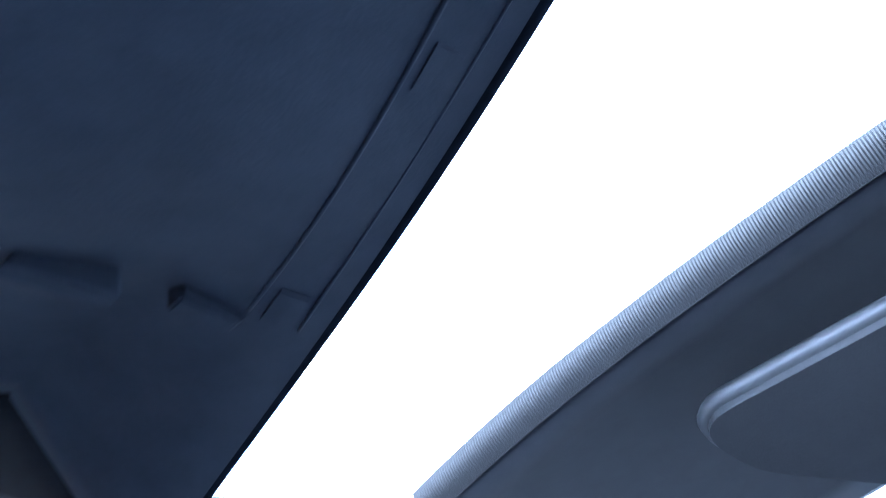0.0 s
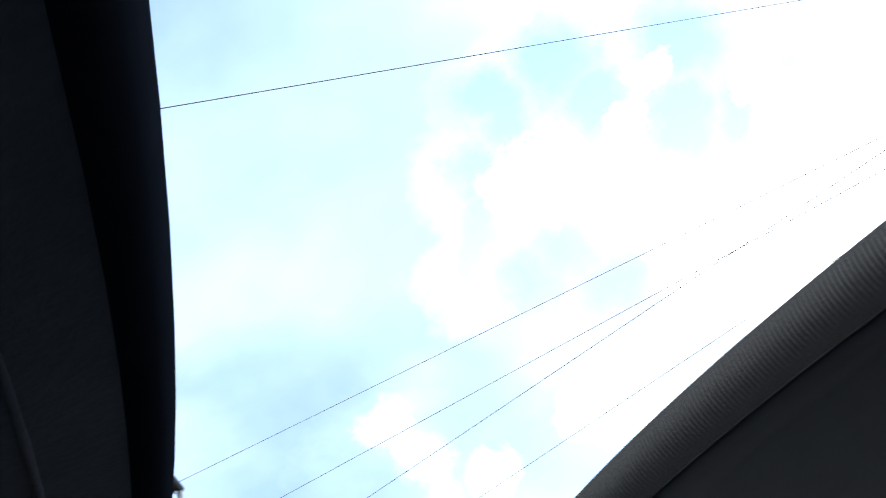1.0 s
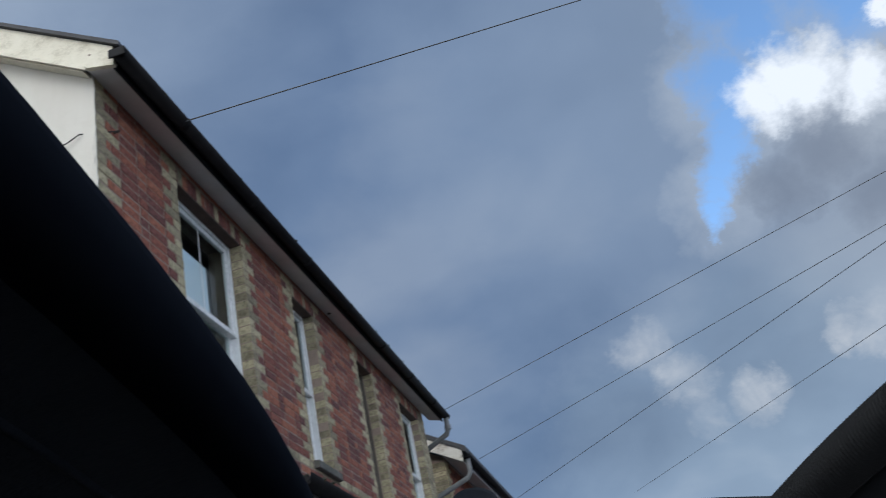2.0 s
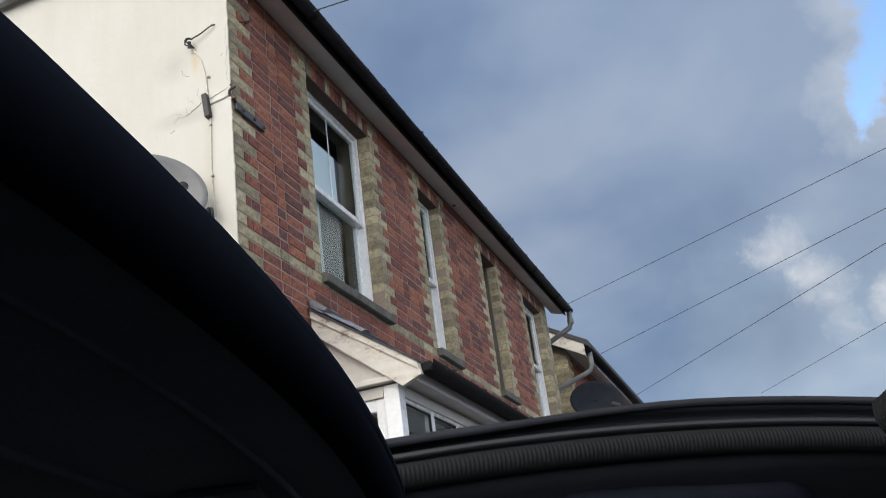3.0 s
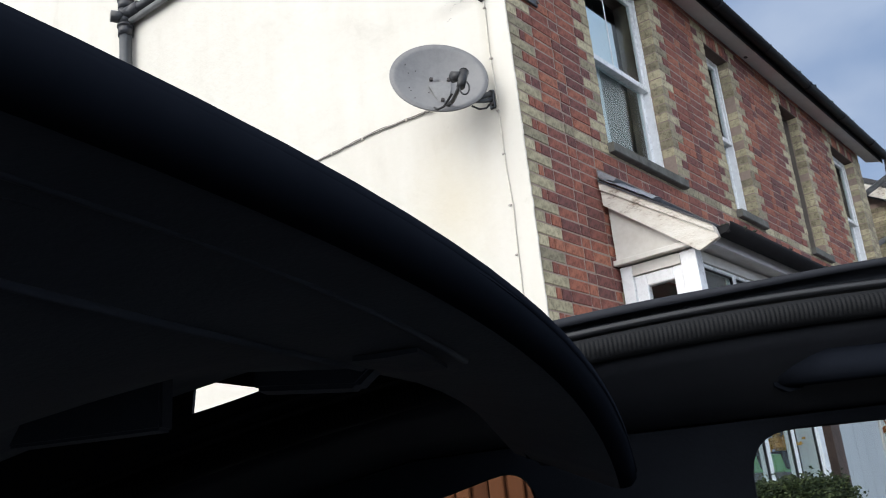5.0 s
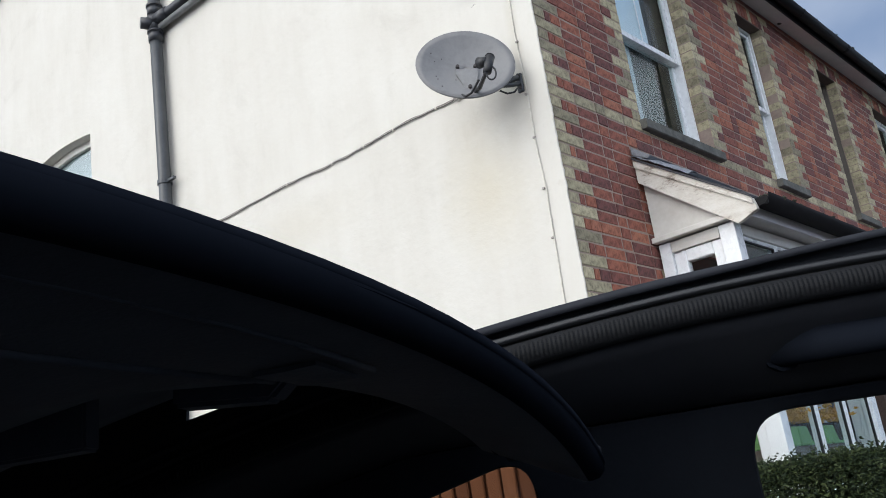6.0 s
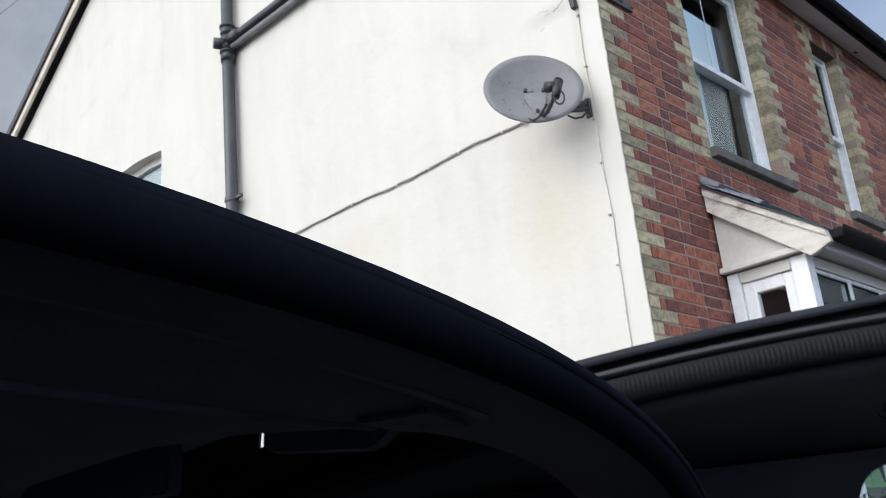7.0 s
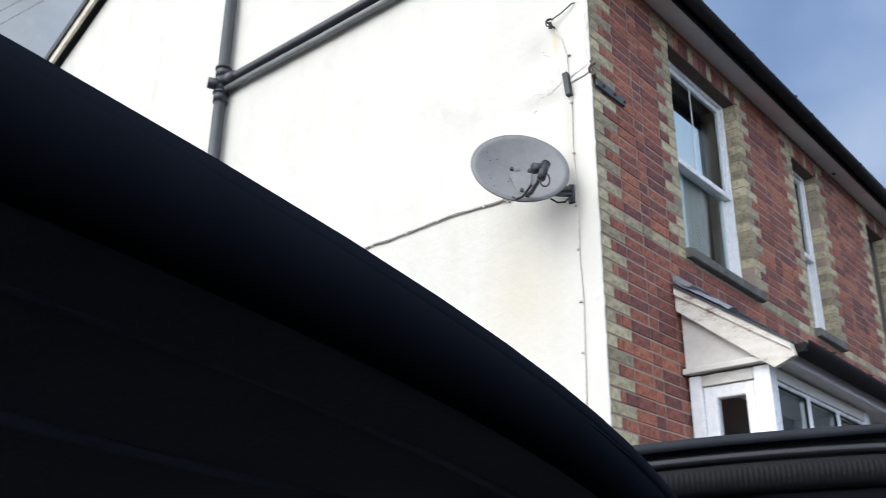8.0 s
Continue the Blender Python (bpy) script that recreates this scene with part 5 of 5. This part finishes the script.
for rl, y, s in ((rail_left, 0.0, 1), (rail_right, -WIDE, -1)):
    def out(t, a, k, y=y, s=s):
        q = -1.0 + 1.6 * t
        ang = a * 1.35
        mid = max(0.0, 1 - (a / 0.62) ** 4)      # ribs fade out towards both edges
        return (q, y - s * (0.002 + 0.009 * math.cos(ang) * (1 - (1 - k) * 0.5 * mid)), rail_z(q) - 0.0295 - 0.0092 * math.sin(ang))
    part("ribbed_trim", ribbed(out, 520), M["rib"], rl, "ribbed grey edge trim")

# side panels with the window openings
def side_outline():
    q = [(-1.05, -1.12), (0.95, -1.12)] + [(x, min(-0.078, rail_z(x) - 0.06)) for x in lin(0.95, -1.05, 30)]
    return q


WIN_F = rounded([(0.112, -0.50), (0.098, -0.086), (0.46, -0.090), (0.80, -0.50)], [0.03, 0.04, 0.05, 0.03])
WIN_R = rounded([(-0.56, -0.42), (-0.42, -0.225), (-0.20, -0.124), (-0.062, -0.089), (-0.052, -0.42)], [0.03, 0.05, 0.05, 0.035, 0.03])


def side_at(s, y):
    def at(p):
        # leans outward below the rail
        return (p[0], y + s * (0.104 + 0.2 * max(0.0, -0.078 - p[1])), p[1])
    return at


def densify(loop, step=0.05):
    out = []
    for a, b in zip(loop, loop[1:] + loop[:1]):
        n = max(1, int(math.dist(a, b) / step))
        out += [(a[0] + (b[0] - a[0]) * k / n, a[1] + (b[1] - a[1]) * k / n) for k in range(n)]
    return out


def wider(loop, k=1.05):
    cx, cz = sum(p[0] for p in loop) / len(loop), sum(p[1] for p in loop) / len(loop)
    return [(cx + (p[0] - cx) * k, cz + (p[1] - cz) * k) for p in loop]


for s, y, nm in ((1, 0.0, "left_side"), (-1, -WIDE, "right_side")):
    sp = part(nm, holed(densify(side_outline()), [densify(WIN_F, 0.03), densify(WIN_R, 0.03)], side_at(s, y), 0.012), M["side"], car, "dark side trim with door and quarter windows")
    for loop, pn in ((WIN_F, "door_glass"), (WIN_R, "quarter_glass")):
        big = [(sum(p[0] for p in loop) / len(loop) + (q[0] - sum(p[0] for p in loop) / len(loop)) * 1.02, q[1]) for q in loop]
        g2 = part(pn, holed(densify(big, 0.05), [], lambda p, s=s, y=y: tuple(Vector(side_at(s, y)(p)) + Vector((0, s * 0.016, 0))), 0.003), M["glass"], sp)
        g2.visible_shadow = False
    part("window_seal", tube([Vector(side_at(s, y)(p)) for p in densify(WIN_F, 0.03) + densify(WIN_F, 0.03)[:1]], 0.003, 6), M["trim"], sp)
    part("window_seal", tube([Vector(side_at(s, y)(p)) for p in densify(WIN_R, 0.03) + densify(WIN_R, 0.03)[:1]], 0.003, 6), M["trim"], sp)
    part("roof_lining", sheet(lambda q, v, s=s, y=y: (q, y + s * (0.004 + 0.102 * v), rail_z(min(q, 0.6)) - 0.034 + (min(-0.076, rail_z(q) - 0.058) - rail_z(min(q, 0.6)) + 0.034) * (1 - (1 - v) ** 1.7)), lin(-1.05, 0.90, 40), lin(0, 1, 8), 0.004), M["rubber"], sp, "dark cloth between rail and windows", True)
    part("outer_skin", holed(densify([(-1.3, -1.15), (1.9, -1.15), (1.95, -0.62), (0.98, -0.50), (0.60, -0.05), (0.34, -0.02), (-0.3, -0.06), (-0.9, -0.25), (-1.3, -0.50)]), [densify(wider(WIN_F), 0.03), densify(wider(WIN_R), 0.03)],
         lambda p, s=s, y=y: (p[0], y + s * (0.13 + 0.5 * min(0.07, max(0.0, -0.03 - p[1])) + 0.21 * max(0.0, -0.10 - p[1])), p[1]), 0.004), M["roofskin"], sp, "dark painted body side")
    part("cant_rail", sheet(lambda q, v, s=s, y=y: (q, y + s * (0.030 + 0.10 * v), rail_z(min(q, 0.6)) + lip_rise(q) - 0.001 - 0.03 * v * v), lin(-1.05, 0.62, 30), lin(0, 1, 5), 0.004), M["roofskin"], sp, "", True)

# grab handles
for s, y in ((1, 0.0), (-1, -WIDE)):
    hx0, hx1, hz = 0.122, 0.338, -0.052
    pts = [(hx0, y + s * 0.075, hz + 0.004), (hx0 + 0.006, y + s * 0.046, hz), (hx0 + 0.03, y + s * 0.026, hz - 0.003), (hx0 + 0.08, y + s * 0.020, hz - 0.005), (hx1 - 0.08, y + s * 0.020, hz - 0.009), (hx1 - 0.03, y + s * 0.026, hz - 0.011), (hx1 - 0.006, y + s * 0.046, hz - 0.011), (hx1, y + s * 0.075, hz - 0.010)]
    gh = part("grab_handle", tube(pts, [0.013, 0.013, 0.012, 0.011, 0.011, 0.012, 0.013, 0.013], 12), M["edge"], car, "dark moulded grab handle", True)
    part("handle_cover", tube([pts[0], pts[1]], 0.016, 10), M["edge"], gh)
    part("handle_cover", tube([pts[-1], pts[-2]], 0.016, 10), M["edge"], gh)

# front header, with ribbed edge, visors and windscreen
def head(x, w, drop=0.0):
    w = min(w, WIDE - w)
    z = -0.01 * (x - FRONT) - 0.18 * (x - FRONT) ** 2 + head_crown(w) * (1 - 0.25 * (x - FRONT))
    return (x, -w, z - drop)


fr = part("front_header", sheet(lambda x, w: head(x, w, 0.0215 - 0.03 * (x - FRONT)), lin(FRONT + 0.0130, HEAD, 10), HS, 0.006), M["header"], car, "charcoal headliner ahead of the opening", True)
part("front_skin", sheet(lambda x, w: head(x, w, 0.0), lin(FRONT + 0.016, HEAD + 0.02, 10), HS, 0.004), M["roofskin"], fr, "", True)


def head_out(t, a, k):
    w = 0.128 + (WIDE - 0.256) * t
    v = (a + 1) * 0.5
    p = Vector(head(FRONT, w))
    return p + Vector((0.012 * v - 0.006 * math.sin(math.pi * v) * k, 0, -0.028 * v - 0.002 * (1 - k)))


part("ribbed_trim", ribbed(head_out, 400), M["rib_header"], fr, "ribbed grey edge trim")
part("stitch_bead", tube([Vector(head(FRONT + 0.0125, w, 0.0280)) for w in HS], 0.0006, 6), M["rib_header"], fr, "", True)


def visor(mirror):
    v = thing_part("sun_visor")
    v.name = "sun_visor"
    out_ = rounded([(0.424, -0.348), (0.424, -0.690), (0.680, -0.690), (0.680, -0.50), (0.510, -0.358)], [0.045, 0.03, 0.03, 0.06, 0.03])
    if mirror:
        out_ = [(x, -WIDE - y) for x, y in out_]
    def lay(p, dz):
        return Vector((p[0], p[1], -0.037 - 0.38 * (p[0] - 0.42) + dz))
    part("pad", holed(densify(out_, 0.03), [], lambda p: lay(p, 0.0), 0.016), M["visor"], v, "grey vinyl visor pad")
    loop = densify(out_, 0.02)
    part("rolled_edge", tube([lay(p, 0.0) for p in loop + loop[:2]], 0.0085, 8), M["edge_vinyl"], v, "pale rolled edge", True)
    return v


visor(False)
visor(True)
ws = part("windscreen", sheet(lambda u, w: (HEAD + 0.01 + 0.62 * u, -w, head(HEAD, w)[2] - 0.012 - 0.56 * u), lin(0, 1, 5), lin(0.03, WIDE - 0.03, 9), 0.005), M["glass"], car)
ws.visible_shadow = False
for s, y in ((1, 0.0), (-1, -WIDE)):
    part("front_pillar", tube([(HEAD - 0.12, y + s * 0.05, -0.06), (HEAD + 0.02, y + s * 0.06, -0.085), (HEAD + 0.65, y + s * 0.13, -0.62)], [0.03, 0.04, 0.05], 8), M["trim"], car)
part("dashboard", prism([(0.95, -0.95), (0.95, -0.62), (1.10, -0.56), (1.48, -0.60), (1.48, -0.95)], "y", -WIDE - 0.1, 0.1), M["trim"], car)
part("bonnet", prism([(1.42, -1.10), (1.42, -0.60), (1.6, -0.60), (2.1, -0.72), (2.2, -0.85), (2.2, -1.12)], "y", -WIDE - 0.19, 0.19), M["roofskin"], car)
part("floor_pan", box(-1.25, 1.45, -WIDE - 0.12, 0.12, -1.16, -1.12), M["seat"], car)
part("tailgate", prism([(-1.045, rail_z(-1.0) + 0.08), (-1.36, -0.52), (-1.40, -1.14), (-1.36, -1.14), (-1.32, -0.52), (-1.03, rail_z(-1.0) + 0.02)], "y", -WIDE - 0.12, 0.12), M["roofskin"], car)
part("parcel_shelf", box(-1.33, -0.75, -WIDE - 0.08, 0.08, -0.56, -0.54), M["trim"], car)
for y in (-0.30, -WIDE + 0.30):
    st = thing_part("seat")
    st.name = "front_seat"
    part("cushion", box(0.05, 0.55, y - 0.24, y + 0.24, -1.02, -0.80, 0.05, None, 3), M["seat"], st)
    bm = box(-0.13, 0.0, y - 0.23, y + 0.23, -0.86, -0.32, 0.05, None, 3)
    bmesh.ops.rotate(bm, verts=bm.verts, cent=(0, y, -0.85), matrix=Matrix.Rotation(radians(-14), 3, "Y"))
    part("backrest", bm, M["seat"], st)
    part("seat_base", box(0.05, 0.5, y - 0.2, y + 0.2, -1.12, -1.015), M["black"], st)
rs = thing_part("rear_seat")
part("cushion", box(-0.72, -0.25, -WIDE + 0.04, -0.04, -1.12, -0.82, 0.05, None, 3), M["seat"], rs)
bm = box(-0.80, -0.67, -WIDE + 0.04, -0.04, -0.84, -0.42, 0.05, None, 3)
part("backrest", bm, M["seat"], rs)
for x in (-0.75, 1.55):
    for y, s in ((0.17, 1), (-WIDE - 0.17, -1)):
        wh = part("wheel", tube([(x, y - s * 0.18, -1.06), (x, y - s * 0.16, -1.06), (x, y - s * 0.02, -1.06), (x, y, -1.06)], [0.26, 0.298, 0.298, 0.26], 28), M["tyre"], car, "", True)
        part("rim", tube([(x, y - s * 0.01, -1.06), (x, y + s * 0.008, -1.06)], [0.20, 0.17], 20), M["alloy"], wh)

# ---------------------------------------------------------------- bricks, course by course
def brick_bm(l):
    bm = bmesh.new()
    e = 0.004
    lo = [(-0.10, 0, 0), (-0.10, l, 0), (-0.10, l, 0.065), (-0.10, 0, 0.065)]
    mid = [(-e, 0, 0), (-e, l, 0), (-e, l, 0.065), (-e, 0, 0.065)]
    top = [(0, e, e), (0, l - e, e), (0, l - e, 0.065 - e), (0, e, 0.065 - e)]
    a, b, c = [[bm.verts.new(p) for p in r] for r in (lo, mid, top)]
    for p, q in ((a, b), (b, c)):
        for i in range(4):
            bm.faces.new((p[i], p[(i + 1) % 4], q[(i + 1) % 4], q[i]))
    bm.faces.new(c)
    return bm


def shared_brick(name, mat):
    me = bpy.data.meshes.new(name)
    bm = brick_bm(0.215)
    bmesh.ops.recalc_face_normals(bm, faces=bm.faces)
    bm.to_mesh(me)
    bm.free()
    me.materials.append(mat)
    return me


near_mesh = {False: shared_brick("brick", M["brick"]), True: shared_brick("buff_brick", M["buff"])}
far_data = {False: ([], []), True: ([], [])}
count = 0
for y0, y1, z0, z1, buff, dx in [*courses(), *flat_arches()]:
    near = y1 < 1.06 and z0 > 2.0 and count < 300
    if near:
        ob = new("brick", near_mesh[buff])
        ob.parent = house
        ob.matrix_local = Matrix.Translation((dx, y0, z0)) @ Matrix.Diagonal((1, (y1 - y0) / 0.215, (z1 - z0) / 0.065, 1))
        count += 1
        continue
    vs, fs = far_data[buff]
    b, e = len(vs), 0.004
    vs += [(-0.10, y0, z0), (-0.10, y1, z0), (-0.10, y1, z1), (-0.10, y0, z1), (dx - e, y0, z0), (dx - e, y1, z0), (dx - e, y1, z1), (dx - e, y0, z1),
           (dx, y0 + e, z0 + e), (dx, y1 - e, z0 + e), (dx, y1 - e, z1 - e), (dx, y0 + e, z1 - e)]
    fs += [(b + i, b + (i + 1) % 4, b + 4 + (i + 1) % 4, b + 4 + i) for i in range(4)]
    fs += [(b + 4 + i, b + 4 + (i + 1) % 4, b + 8 + (i + 1) % 4, b + 8 + i) for i in range(4)] + [(b + 8, b + 9, b + 10, b + 11)]
for buff, (vs, fs) in far_data.items():
    me = bpy.data.meshes.new("brickwork")
    me.from_pydata(vs, [], fs)
    me.materials.append(M["buff_far" if buff else "brick_far"])
    ob = new("buff_brickwork" if buff else "brickwork", me)
    ob.parent = house
    tagged(ob, kind="stuff")
# the next house: front and gable brickwork
vs, fs, vb, fb = [], [], [], []
g = random.Random(8)
for i in range(20, 64):
    z0, z1 = i * 0.075 + 0.002, i * 0.075 + 0.067
    for face in ("front", "gable"):
        a = 0.0
        while a < (7.0 if face == "front" else 1.6):
            l = (0.225 if i % 2 else 0.34) if a == 0.0 else (0.225 if g.random() < 0.6 else 0.1125)
            tgt, tf = (vb, fb) if a == 0.0 or (face == "gable" and g.random() < 0.12) else (vs, fs)
            b = len(tgt)
            d = g.uniform(0, 0.004)
            if face == "front":
                tgt += [(d, NY0 + a + 0.004, z0), (d, NY0 + a + l - 0.004, z0), (d, NY0 + a + l - 0.004, z1), (d, NY0 + a + 0.004, z1)] + [(-0.03, NY0 + a + 0.004, z0), (-0.03, NY0 + a + l - 0.004, z0), (-0.03, NY0 + a + l - 0.004, z1), (-0.03, NY0 + a + 0.004, z1)]
            else:
                tgt += [(-a - 0.004, NY0 - d, z0), (-a - l + 0.004, NY0 - d, z0), (-a - l + 0.004, NY0 - d, z1), (-a - 0.004, NY0 - d, z1)] + [(-a - 0.004, NY0 + 0.03, z0), (-a - l + 0.004, NY0 + 0.03, z0), (-a - l + 0.004, NY0 + 0.03, z1), (-a - 0.004, NY0 + 0.03, z1)]
            tf += [(b, b + 1, b + 2, b + 3)] + [(b + k, b + (k + 1) % 4, b + 4 + (k + 1) % 4, b + 4 + k) for k in range(4)]
            a += l
for nm, v, f, mt in (("brickwork", vs, fs, "brick_far"), ("buff_brickwork", vb, fb, "buff_far")):
    me = bpy.data.meshes.new(nm)
    me.from_pydata(v, [], f)
    me.materials.append(M[mt])
    ob = new(nm, me)
    ob.parent = nb
    tagged(ob, kind="stuff")
